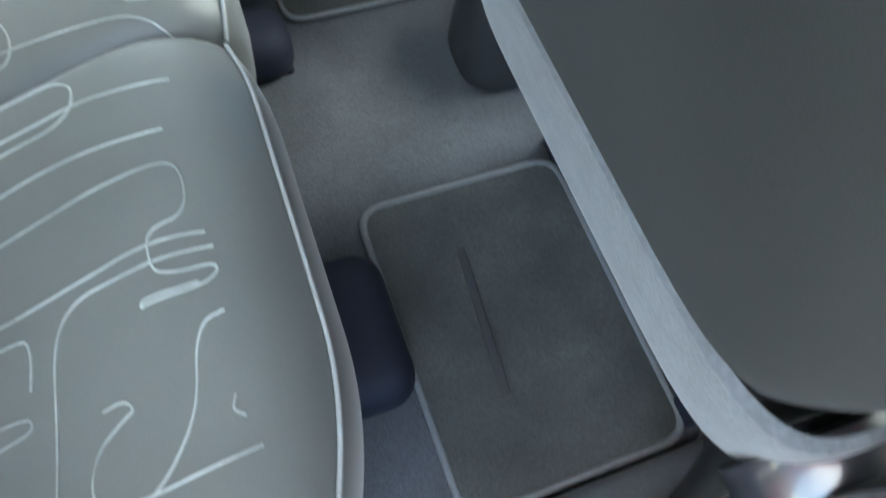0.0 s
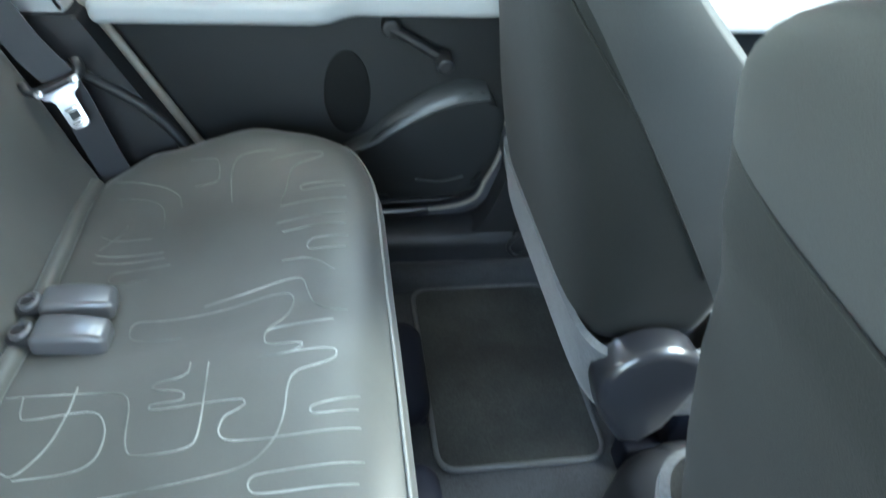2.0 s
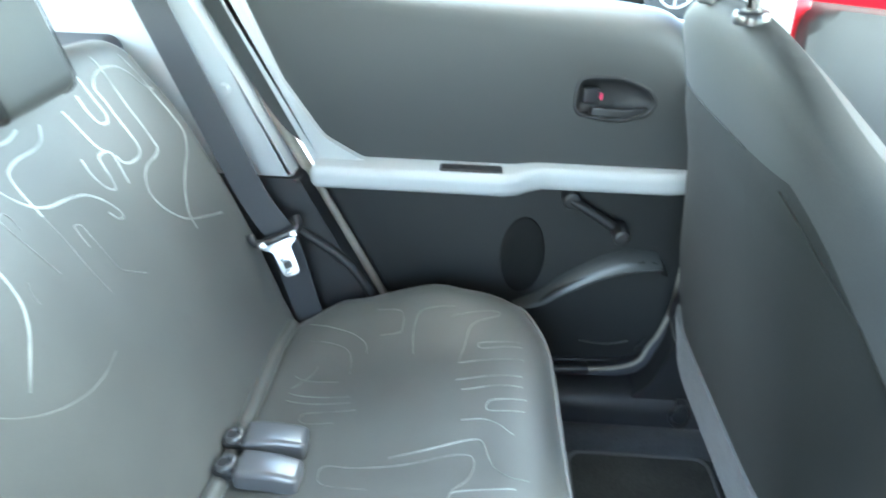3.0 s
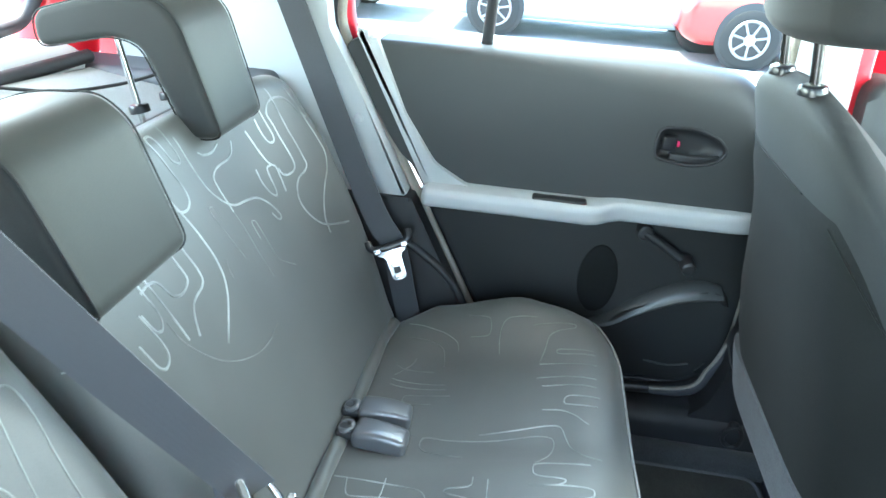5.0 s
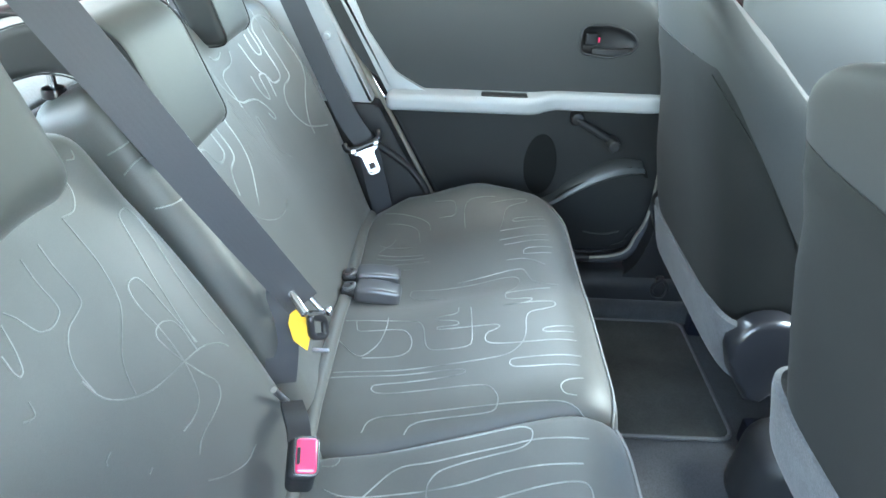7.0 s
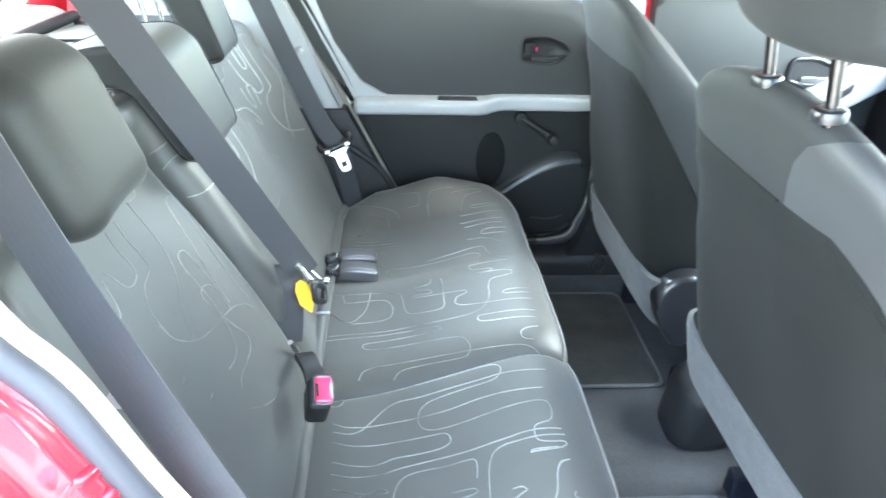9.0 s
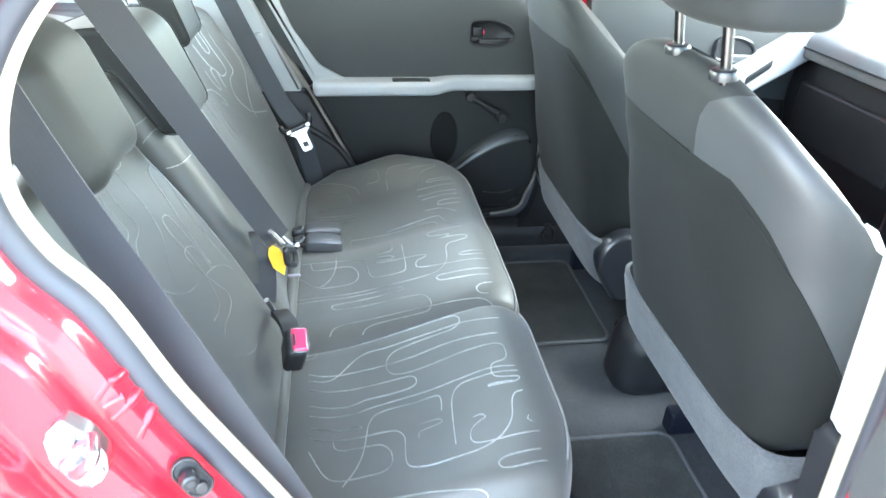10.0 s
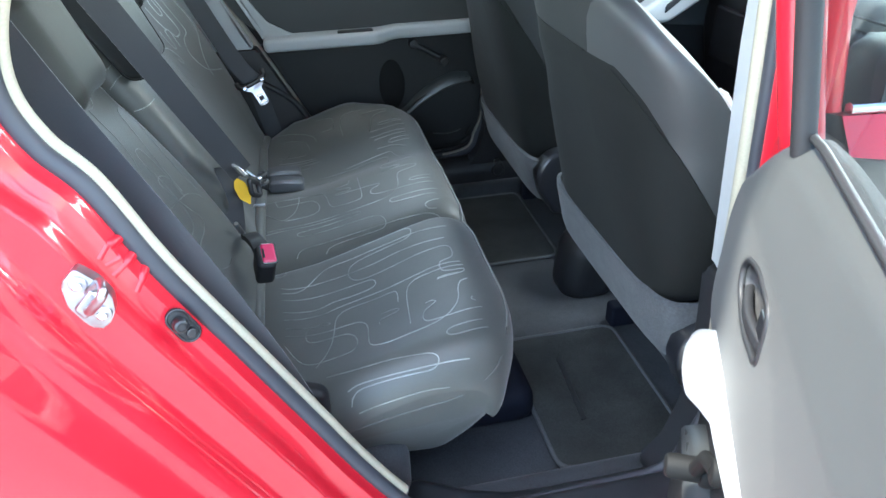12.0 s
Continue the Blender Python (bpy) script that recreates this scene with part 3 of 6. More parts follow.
# ---- rear doors ----
def rear_door(side, name, label):
    """A rear door in its closed place: trim on the cabin's side, red skin, window above."""
    door = thing(name, label, "car door", kind="structure")
    s = side

    def sl(outline, y0, y1, bevel=0.006):
        return slab(outline, s * y0, s * y1, bevel)

    skin = rounded([(-0.56, 1.11), (0.28, 1.10), (0.31, 0.8), (0.29, 0.48), (0.2, 0.41), (-0.14, 0.41), (-0.24, 0.52), (-0.36, 0.76)], 0.03)
    part("skin", sl(skin, 0.80, 0.835, 0.0), RED, door)
    part("inner_frame", sl(rounded([(-0.555, 1.11), (0.265, 1.10), (0.285, 0.8), (0.275, 0.5), (0.2, 0.44), (-0.15, 0.44), (-0.24, 0.54), (-0.37, 0.8)], 0.03), 0.722, 0.80, 0.0), DOOR_DARK, door)
    upper = rounded([(-0.565, 1.15), (0.06, 1.15), (0.19, 1.135), (0.25, 1.05), (0.255, 0.872), (-0.30, 0.872), (-0.42, 0.91), (-0.50, 1.03)], 0.06, k=8)
    if s < 0:
        upper = rounded([(-0.565, 1.15), (0.10, 1.15), (0.225, 1.132), (0.283, 1.05), (0.28, 0.872), (-0.30, 0.872), (-0.42, 0.91), (-0.50, 1.03)], 0.05, k=8)
    upper = [(p.x, p.y) for p in (Vector((*q, 0)) if len(q) == 2 else q for q in upper)]
    deep = 0.735 if s > 0 else 0.698
    rolls = [0.004 + (0.046 if s > 0 else 0.026) * max(0.0, min(1.0, (z - 0.98) / 0.1)) * max(0.0, min(1.0, (x + 0.50) / 0.04)) for x, z in upper]
    shape = rounded([(0.034, 0.985), (0.036, 1.043), (0.10, 1.046), (0.145, 1.03), (0.162, 1.008), (0.148, 0.987), (0.10, 0.975)], 0.018)
    shape = [(p.x, p.y) for p in (Vector((*q, 0)) if len(q) == 2 else q for q in shape)]
    bm = pillow(upper, rolls, 0.655, deep, s, shape)
    if s < 0:
        # the vinyl leans back above a soft crease over the handle
        for z in (1.056, 1.064, 1.072, 1.10, 1.13):
            bmesh.ops.bisect_plane(bm, geom=bm.verts[:] + bm.edges[:] + bm.faces[:], plane_co=(0, 0, z), plane_no=(0, 0, 1))
        for v in bm.verts:
            v.co.y = max(-0.712, v.co.y - 0.30 * max(0.0, v.co.z - 1.058) * min(1.0, max(0.0, v.co.z - 1.05) / 0.02))
    part("upper_panel", bm, DOOR_CLOTH, door)
    trim = rounded([(-0.528, 1.17), (-0.490, 1.165), (-0.43, 1.022), (-0.368, 0.93), (-0.305, 0.894), (-0.22, 0.880), (-0.22, 0.862), (-0.374, 0.862)], 0.012)
    part("corner_trim", sl(trim, 0.64, 0.725, 0.012), GREY, door, "light grey sweeping corner trim")

    def arm_shape(q):
        if s < 0:
            # slim along the door, with a hooked pull at its front end
            k = max(0.0, min(1.0, (q.x - 0.10) / 0.055))
            end = max(0.0, min(1.0, (q.x - 0.19) / 0.056))
            inner = 0.650 - 0.007 * max(0.0, min(1.0, (q.x + 0.03) / 0.12)) - 0.024 * k * k * (3 - 2 * k) + 0.016 * end * end
            w = (0.72 - q.y * s) / 0.12
            return Vector((q.x - 0.03 * max(0.0, q.x / 0.246), s * (0.72 - (0.72 - inner) * w), q.z - 0.004 * w))
        t = max(0.0, min(1.0, (q.x + 0.065) / 0.06))
        t = t * t * (3 - 2 * t)
        inner = 0.60 + 0.026 * t
        lift = 0.006 * t
        w = (0.72 - q.y * s) / 0.12
        tail = max(0.0, min(1.0, (q.x - 0.19) / 0.05))
        return Vector((q.x, s * (0.72 - (0.72 - inner - 0.012 * tail ** 2) * w), q.z + lift - 0.004 * w))

    part("armrest", rbox((0.632, 0.12, 0.038), 0.014, (-0.07, s * 0.66, 0.877), (28, 1, 1), arm_shape), GREY, door, "light grey armrest along the door")
    part("armrest_slot", rbox((0.104, 0.03, 0.012), 0.0055, (-0.124, s * (0.628 if s > 0 else 0.664), 0.890), (4, 1, 1)), BLACK, door, "dark slot in the armrest")
    lower = rounded([(-0.39, 0.868), (0.25, 0.868), (0.262, 0.75), (0.262, 0.62), (0.245, 0.54), (0.205, 0.495), (-0.16, 0.475), (-0.27, 0.64)], 0.03)
    part("lower_panel", sl(lower, 0.672, 0.725, 0.012), DOOR_DARK, door)
    pocket = rounded([(0.0, 0.615), (0.045, 0.66), (0.12, 0.70), (0.20, 0.728), (0.237, 0.715), (0.243, 0.63), (0.225, 0.54), (0.18, 0.512), (0.03, 0.505), (-0.03, 0.56)], 0.025)
    part("map_pocket", sl(pocket, 0.648, 0.68, 0.014), DOOR_DARK, door, "moulded map pocket")
    lip_low = curve_through([(-0.03, 0, 0.607), (0.02, 0, 0.622), (0.06, 0, 0.650), (0.12, 0, 0.684), (0.17, 0, 0.702), (0.225, 0, 0.712)])
    bm, rows = bmesh.new(), []
    for i, p in enumerate(lip_low):
        k = i / (len(lip_low) - 1)
        h = 0.006 + 0.026 * math.sin(min(1.0, k * 1.15) * math.pi * 0.55) * (1 - 0.5 * max(0.0, k - 0.85) / 0.15)
        rows.append([bm.verts.new((p.x - dx * h, s * y, p.z + dz * h)) for dx, y, dz in ((0, 0.668, -0.3), (0, 0.650, -0.15), (0, 0.645, 0.05), (0.1, 0.648, 0.5), (0.25, 0.664, 1.0), (0.25, 0.674, 1.05))])
    for a, b in zip(rows, rows[1:]):
        for j in range(5):
            bm.faces.new((a[j], a[j + 1], b[j + 1], b[j]))
    part("pocket_lip", bm, DOOR_LIP, door, "smooth grey lip of the map pocket")
    # thin paler tube that paints a highlight low on the pocket
    part("highlight_line", tube(curve_through([(0.10, s * 0.6475, 0.548), (0.15, s * 0.6475, 0.543), (0.19, s * 0.6475, 0.553)]), 0.002, 6), DOOR_LIP, door)
    # no hollow is cut: a flat dark disc paints the recess's shade
    shade_disc = disc((0, 0, 0), (0, -s, 0), 0.04, 0.0022, 0.002, 28, 1.0)
    bmesh.ops.transform(shade_disc, matrix=Matrix.Translation((-0.022, s * 0.671, 0.712)) @ Matrix.Diagonal((1, 1, 1.95, 1)), verts=shade_disc.verts)
    part("recess_shade", shade_disc, SHADE_BLACK, door, "flat dark oval painted as the shade of a door recess")
    edge = rounded([(-0.39, 0.86), (-0.275, 0.635), (-0.165, 0.466), (0.21, 0.486), (0.254, 0.535), (0.272, 0.62), (0.272, 0.75), (0.262, 0.87)], 0.04, closed=False)
    part("edge_seal", tube([(p.x, s * 0.705, p.y) for p in [Vector((*q, 0)) if len(q) == 2 else q for q in edge]], 0.017, 10), BLACK, door, "black rubber seal round the door's foot")
    # window winder
    # the near winder's shade is put into its colour by the darker black
    kx, kz = (0.136, 0.785) if s > 0 else (0.110, 0.768)
    winder = part("winder", tube([(0.05, s * 0.652, 0.835), (0.08, s * 0.647, 0.82), (kx - 0.006, s * 0.645, kz + 0.005)], 0.0085, 10), BLACK if s > 0 else SHADE_BLACK, door, "black window winder")
    part("boss", disc((0.05, s * 0.675, 0.835), (0, -s, 0), 0.016, 0.03, 0.006), BLACK if s > 0 else SHADE_BLACK, winder)
    part("knob", disc((kx, s * 0.655, kz), (0, -s, 0), 0.0145, 0.042, 0.006), BLACK if s > 0 else SHADE_BLACK, winder)
    if s < 0:
        part("collar", disc((kx, s * 0.666, kz), (0, -s, 0), 0.019, 0.016, 0.005), SHADE_BLACK, winder)
    # inner handle in its bezel
    bezel = part("handle_bezel", tube([(x, s * 0.656, z) for x, z in shape], 0.0035, 8, closed=True), BLACK, door, "black oval handle bezel")
    cx, cz = 0.093, 1.01
    bm, rows = bmesh.new(), []
    for k, y in ((1.0, 0.656), (0.96, 0.662), (0.85, 0.672), (0.6, 0.678), (0.3, 0.679)):
        rows.append([bm.verts.new((cx + (x - cx) * k, s * y, cz + (z - cz) * k)) for x, z in shape])
    for a, b in zip(rows, rows[1:]):
        ring_faces(bm, a, b)
    bm.faces.new(rows[-1])
    part("cup", bm, BLACK, bezel)
    part("lever", rbox((0.09, 0.009, 0.016), 0.004, (0.106, s * 0.658, 0.988), (6, 1, 1), lambda q: q + Vector((0, s * 0.006 * ((q.x - 0.106) / 0.045) ** 2, 0.10 * max(0.0, q.x - 0.12)))), BLACK, bezel)
    part("latch_tab", rbox((0.026, 0.010, 0.026), 0.004, (0.058, s * 0.661, 1.014)), BLACK_GLOSS, bezel)
    if s > 0:
        part("lock_mark", rbox((0.005, 0.005, 0.011), 0.0015, (0.0745, s * 0.662, 1.013)), PINK, bezel, "red lock mark")
    # window: posts, bar, glass
    chan = 0.245 if s > 0 else 0.222
    front_bar = [(0.245, s * 0.705, 1.13), (0.24, s * 0.685, 1.27), (0.227, s * 0.655, 1.46)] if s > 0 else [(0.182, s * 0.687, 1.125), (0.19, s * 0.664, 1.25), (0.18, s * 0.62, 1.46)]
    for pts, r, mat, lab in (([(-0.295, s * 0.715, 1.13), (-0.285, s * 0.69, 1.28), (-0.27, s * 0.655, 1.45)], 0.011, BLACK, "black bar across the window"),
                             (front_bar, 0.018 if s > 0 else 0.0115, BLACK, "black rubber window channel")):
        part("window_bar", tube(curve_through(pts), r, 8), mat, door, lab)
    pull = 0.0 if s > 0 else -0.03
    red = curve_through([(chan + 0.037, s * (0.735 + pull), 1.10), (chan + 0.03, s * (0.71 + pull * 1.5), 1.27), (chan + 0.017, s * (0.675 + pull * 1.5), 1.46), (0.1, s * 0.66, 1.475), (-0.33, s * 0.66, 1.45), (-0.47, s * 0.69, 1.39), (-0.565, s * 0.715, 1.24), (-0.56, s * 0.735, 1.12)])
    part("window_frame", tube(red, 0.022, 10), RED, door, "red painted window frame")
    if s < 0:
        part("belt_strip", tube([(-0.53, s * 0.688, 1.15), (0.0, s * 0.688, 1.153), (0.13, s * 0.688, 1.152), (0.20, s * 0.692, 1.140)], 0.0042, 8), BLACK, door, "black rubber strip under the glass")
    bm = bmesh.new()
    bm.faces.new([bm.verts.new(p) for p in ((-0.53, s * (0.73 + pull), 1.12), (0.22, s * (0.73 + pull), 1.12), (0.2, s * (0.662 + pull), 1.46), (-0.33, s * (0.662 + pull), 1.44), (-0.5, s * (0.705 + pull), 1.28))])
    pane = part("pane", bm, GLASS, door)
    pane.visible_shadow = False
    return door


rear_door(1, "rear_door_far", "closed rear door with charcoal trim and light grey armrest")
near_door = rear_door(-1, "rear_door_near", "open rear door with charcoal trim and light grey armrest")
near_door.matrix_world = Matrix.Translation((0.106, -0.894, -0.008)) @ Matrix.Rotation(radians(64), 4, "Z") @ Matrix.Translation((-0.142, 0.648, 0))


def hinge_cover():
    t = thing("bench_hinge_cover", "black plastic hinge cover at the bench's outer end", "hinge cover", at=(-0.345, -0.6, 0.66))
    a = part("cover", rbox((0.10, 0.03, 0.06), 0.012, (-0.36, -0.594, 0.665), (2, 1, 2), lambda q: q + Vector((0, 0, -0.5 * (q.x + 0.36)))), BLACK)
    b = part("pin", disc((-0.34, -0.607, 0.655), (0, -1, 0), 0.012, 0.008, 0.003, 18), BLACK_GLOSS)
    under(t, a, b)
    t = thing("seat_release", "small grey release stub beside the narrow seat back", "release lever", at=(-0.405, -0.6, 0.82))
    a = part("stem", tube([(-0.43, -0.565, 0.815), (-0.412, -0.595, 0.822)], 0.005, 10), BLACK)
    b = part("cap", disc((-0.414, -0.588, 0.82), (0.5, -0.8, 0.2), 0.011, 0.012, 0.004, 18), RUBBER)
    under(t, a, b)


hinge_cover()


# ---- front doors, seen on the far side ----
def front_door(side):
    s = side
    door = thing("front_door_far" if s > 0 else "front_door_near", "closed front door with pale trim and light grey armrest", "car door", kind="structure")
    part("upper_panel", slab(rounded([(0.36, 1.16), (1.2, 1.10), (1.22, 0.80), (0.38, 0.88)], 0.04), s * 0.655, s * 0.74, 0.018), DOOR_CLOTH, door)
    part("lower_panel", slab(rounded([(0.38, 0.88), (1.22, 0.82), (1.2, 0.5), (0.5, 0.45), (0.39, 0.6)], 0.04), s * 0.68, s * 0.74, 0.012), DOOR_DARK, door)
    part("armrest", loft_y(rounded([(0.38, 0.845), (0.38, 0.89), (0.76, 0.897), (1.0, 1.042), (1.22, 1.13), (1.3, 1.09), (1.15, 1.03), (0.85, 0.85)], 0.02), s * 0.60 if s > 0 else -0.74, s * 0.74 if s > 0 else -0.60, 0.015), GREY, door, "light grey armrest with a grip slot")
    part("grip_slot", rbox((0.075, 0.03, 0.03), 0.009, (0.865, s * 0.612, 0.918), (3, 1, 1), lambda q: q + Vector((0, 0, (q.x - 0.865) * 0.75))), BLACK, door, "dark grip slot")
    shape = [(0.745, 0.943), (0.747, 1.001), (0.815, 1.004), (0.855, 0.988), (0.87, 0.966), (0.855, 0.945), (0.815, 0.933)]
    bezel = part("handle_bezel", tube([(x, s * 0.652, z) for x, z in rounded(shape, 0.018)], 0.006, 8, closed=True), BLACK_GLOSS, door)
    part("cup", slab(rounded(shape, 0.018), s * 0.652, s * 0.666, 0.0), BLACK, bezel)
    part("lever", rbox((0.085, 0.012, 0.018), 0.005, (0.82, s * 0.65, 0.948)), BUCKLE, bezel)
    bm, cols = bmesh.new(), []
    for i in range(12):
        x = 0.315 + 1.0 * i / 11
        cols.append([bm.verts.new((x + 0.05 * max(0.0, 0.7 - z), s * y, z - 0.04 * (x - 0.3) * (z > 0.9))) for z, y in ((1.085, 0.715), (1.09, 0.742), (1.06, 0.765), (1.0, 0.795), (0.92, 0.818), (0.8, 0.832), (0.6, 0.838), (0.42, 0.815), (0.4, 0.78))])
    for a, b in zip(cols, cols[1:]):
        for j in range(8):
            bm.faces.new((a[j], a[j + 1], b[j + 1], b[j]))
    part("skin", bm, RED, door)
    part("belt_strip", tube([(0.325, s * 0.738, 1.096), (1.25, s * 0.738, 1.06)], 0.007, 8), CHROME, door, "bright strip under the window")
    part("window_frame", tube(curve_through([(0.312, s * 0.725, 1.09), (0.305, s * 0.69, 1.28), (0.305, s * 0.67, 1.40), (0.75, s * 0.66, 1.42), (1.25, s * 0.73, 1.08)]), 0.012, 10), RED, door)
    bm = bmesh.new()
    bm.faces.new([bm.verts.new(p) for p in ((0.33, s * 0.725, 1.09), (1.25, s * 0.73, 1.06), (0.8, s * 0.67, 1.41), (0.32, s * 0.672, 1.41))])
    pane = part("pane", bm, GLASS, door)
    pane.visible_shadow = False
    return door


front_door(1)
front_door(-1)


# ---- dashboard and console ----
def dashboard():
    t = thing("dashboard", "black dashboard with a grey top in front of the cabin", "dashboard")
    part("body", loft_y(rounded([(1.05, 0.62), (1.0, 0.85), (1.03, 0.99), (1.12, 1.05), (1.5, 1.02), (1.5, 0.5), (1.2, 0.45)], 0.05), -0.68, 0.68, 0.03), BLACK, t)
    # the pad's grey is raised to the pale felt to paint sunlight on it
    part("top_pad", loft_y(rounded([(0.985, 0.955), (0.99, 1.02), (1.06, 1.075), (1.5, 1.045), (1.5, 1.02), (1.1, 1.0)], 0.02), -0.67, 0.67, 0.02), CLOTH_SHELF, t, "grey padded dashboard top, sunlight painted into its pale tone")
    part("top_seam", tube([(0.984, y, 0.99) for y in (-0.6, 0.6)], 0.003, 6), BLACK, t)
    part("glovebox_lid", rbox((0.02, 0.42, 0.16), 0.01, (1.005, 0.38, 0.82), (1, 3, 3)), BLACK, t)
    part("centre_stack", rbox((0.10, 0.26, 0.36), 0.03, (1.02, 0.0, 0.78)), BLACK_GLOSS, t)


dashboard()


def console():
    t = thing("centre_console", "dark plastic console between the front seats", "console", at=(0.5, 0.02, 0.36))
    prof = rounded([(0.36, 0.335), (0.36, 0.47), (0.38, 0.49), (0.62, 0.50), (0.9, 0.62), (1.0, 0.62), (1.0, 0.335)], 0.03)
    a = part("body", loft_y(prof, -0.044, 0.094, 0.02), BLACK)
    part("rear_post", rbox((0.15, 0.142, 0.20), 0.056, (0.375, 0.025, 0.40), (2, 2, 3), lambda q: q + Vector((0.10 * max(0.0, q.z - 0.36), 0, 0))), BLACK, a, "rounded rear end of the console")
    b = part("gear_lever", tube([(0.80, 0.0, 0.58), (0.78, 0.0, 0.72)], 0.008), CHROME)
    c = part("gear_knob", rbox((0.045, 0.045, 0.06), 0.022, (0.775, 0.0, 0.75), (2, 2, 2)), STEEL)
    under(t, a, b, c)


console()


# ---- rear bench ----
SPLIT = -0.165


def cushion_profile():
    return [(p.x, p.y) for p in curve_through([(-0.43, 0.53, 0), (-0.44, 0.585, 0), (-0.425, 0.622, 0), (-0.39, 0.632, 0), (-0.30, 0.643, 0), (-0.2, 0.668, 0), (-0.10, 0.694, 0), (-0.04, 0.702, 0),
                                              (0.002, 0.688, 0), (0.021, 0.657, 0), (0.024, 0.60, 0), (0.008, 0.53, 0), (-0.03, 0.47, 0), (-0.09, 0.445, 0), (-0.25, 0.47, 0)], 4, closed=True)]


def bench_cushion(t, y0, y1, outer, paths, faint, edge_paths=()):
    """outer: the y of the end beside the door, which stands a little higher at the back."""

    way = 1 if outer > 0 else -1

    def shape(v):
        off, by_split = abs(v.y - outer), abs(v.y - SPLIT)
        top = max(0.0, min(1.0, (v.z - 0.56) / 0.06))
        # the middle place is padded higher, the outer one sits in a shallow dish with a raised outer edge
        inside = max(0.0, min(1.0, (-0.005 - v.x) / 0.09)) * max(0.0, min(1.0, (v.x + 0.45) / 0.08))
        if outer > 0:
            k = max(0.0, min(1.0, (v.y - 0.115) / 0.10))
            dip = 0.020 * k * k * (3 - 2 * k) * (0.35 + 0.65 * inside)
        else:
            dip = 0.007 * math.cos((v.y - (y0 + y1) / 2) / (y1 - y0) * math.pi)
        k = max(0.0, 1 - off / 0.19)
        back, ahead = (max(0.0, min(1.0, q)) for q in ((v.x + (0.45 if outer > 0 else 0.365)) / 0.11, (v.x + 0.17) / 0.17))
        dome = back * back * (3 - 2 * back) * (1 - ahead * ahead * (3 - 2 * ahead))
        rise = k * k * (3 - 2 * k) * (0.056 * dome if outer > 0 else 0.020 * dome)
        drop = (0.042 if outer > 0 else 0.056) * max(0.0, 1 - off / 0.06) ** 2
        if outer > 0:
            drop += 0.030 * max(0.0, 1 - by_split / 0.075) ** 2
        # rounded corners in plan, and a split that runs a little aslant
        corner = max(0.0, 1 - off / 0.20) ** 2
        x = v.x - (corner * 0.062 + 0.012 * max(0.0, 1 - by_split / 0.07) ** 2) * max(0.0, (v.x + 0.35) / 0.35)
        x = x + max(0.0, 1 - off / 0.13) ** 2 * 0.05 * max(0.0, (-0.22 - v.x) / 0.2)
        y_shift = -0.030 * max(0.0, 1 - by_split / 0.15) * max(0.0, min(1.0, (-0.06 - v.x) / 0.34))
        x = x - (1.5 if outer < 0 else 0.8) * max(0.0, 0.62 - v.z) ** 2 * max(0.0, 1 - off / 0.5) * max(0.0, min(1.0, (v.x + 0.26) / 0.26)) ** 2
        under_cut = max(0.0, 0.62 - v.z) * 0.35 * max(0.0, 1 - off / 0.08)
        return Vector((x, v.y + y_shift - way * under_cut, v.z + (rise - dip - drop) * top))

    bm = loft_y(cushion_profile(), y0, y1, 0.030 if outer > 0 else 0.018, shape, 26, 6)
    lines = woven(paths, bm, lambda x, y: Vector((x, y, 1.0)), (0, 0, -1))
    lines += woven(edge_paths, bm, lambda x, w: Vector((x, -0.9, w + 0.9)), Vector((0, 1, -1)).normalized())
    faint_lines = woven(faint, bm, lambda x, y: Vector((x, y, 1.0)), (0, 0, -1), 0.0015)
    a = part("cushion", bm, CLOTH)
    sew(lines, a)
    sew(faint_lines, a, THREAD_DIM)
    pts = [shape(Vector((0.012, y0 + 0.012 + (y1 - y0 - 0.024) * i / 24, 0.682))) for i in range(25)]
    if outer < 0:
        pts = pts[4:]
    part("piping", tube(curve_through(pts, 2), 0.002, 8), PIPING, a, "grey piping along the front edge")
    # the seam that runs back along the outer side
    s = 1 if outer > 0 else -1
    side_tree = BVHTree.FromObject(a, bpy.context.evaluated_depsgraph_get())
    run = [pts[-1] if s > 0 else pts[0]]
    for x, z in ((-0.03, 0.676), (-0.06, 0.66), (-0.098, 0.63), (-0.168, 0.604), (-0.25, 0.59), (-0.33, 0.585)) if s > 0 else ((-0.035, 0.662), (-0.059, 0.648), (-0.105, 0.622), (-0.162, 0.612), (-0.215, 0.604), (-0.30, 0.582)):
        hit = side_tree.ray_cast(Vector((x, outer + 0.3 * s, z)), Vector((0, -s, 0)))
        if hit[0] is not None:
            run.append(hit[0])
    part("side_seam", tube(curve_through(run, 4), 0.0016, 8), CLOTH, a)
    inner = y0 if outer > 0 else y1
    ends = (inner + (0.02 if outer > 0 else -0.02), outer - (0.07 if outer > 0 else -0.11))
    roll = [shape(Vector((-0.424, ends[0] + (ends[1] - ends[0]) * i / 12, 0.634))) for i in range(13)]
    part("rear_roll", tube(roll, 0.012, 10), CLOTH, a)
    under(t, a)


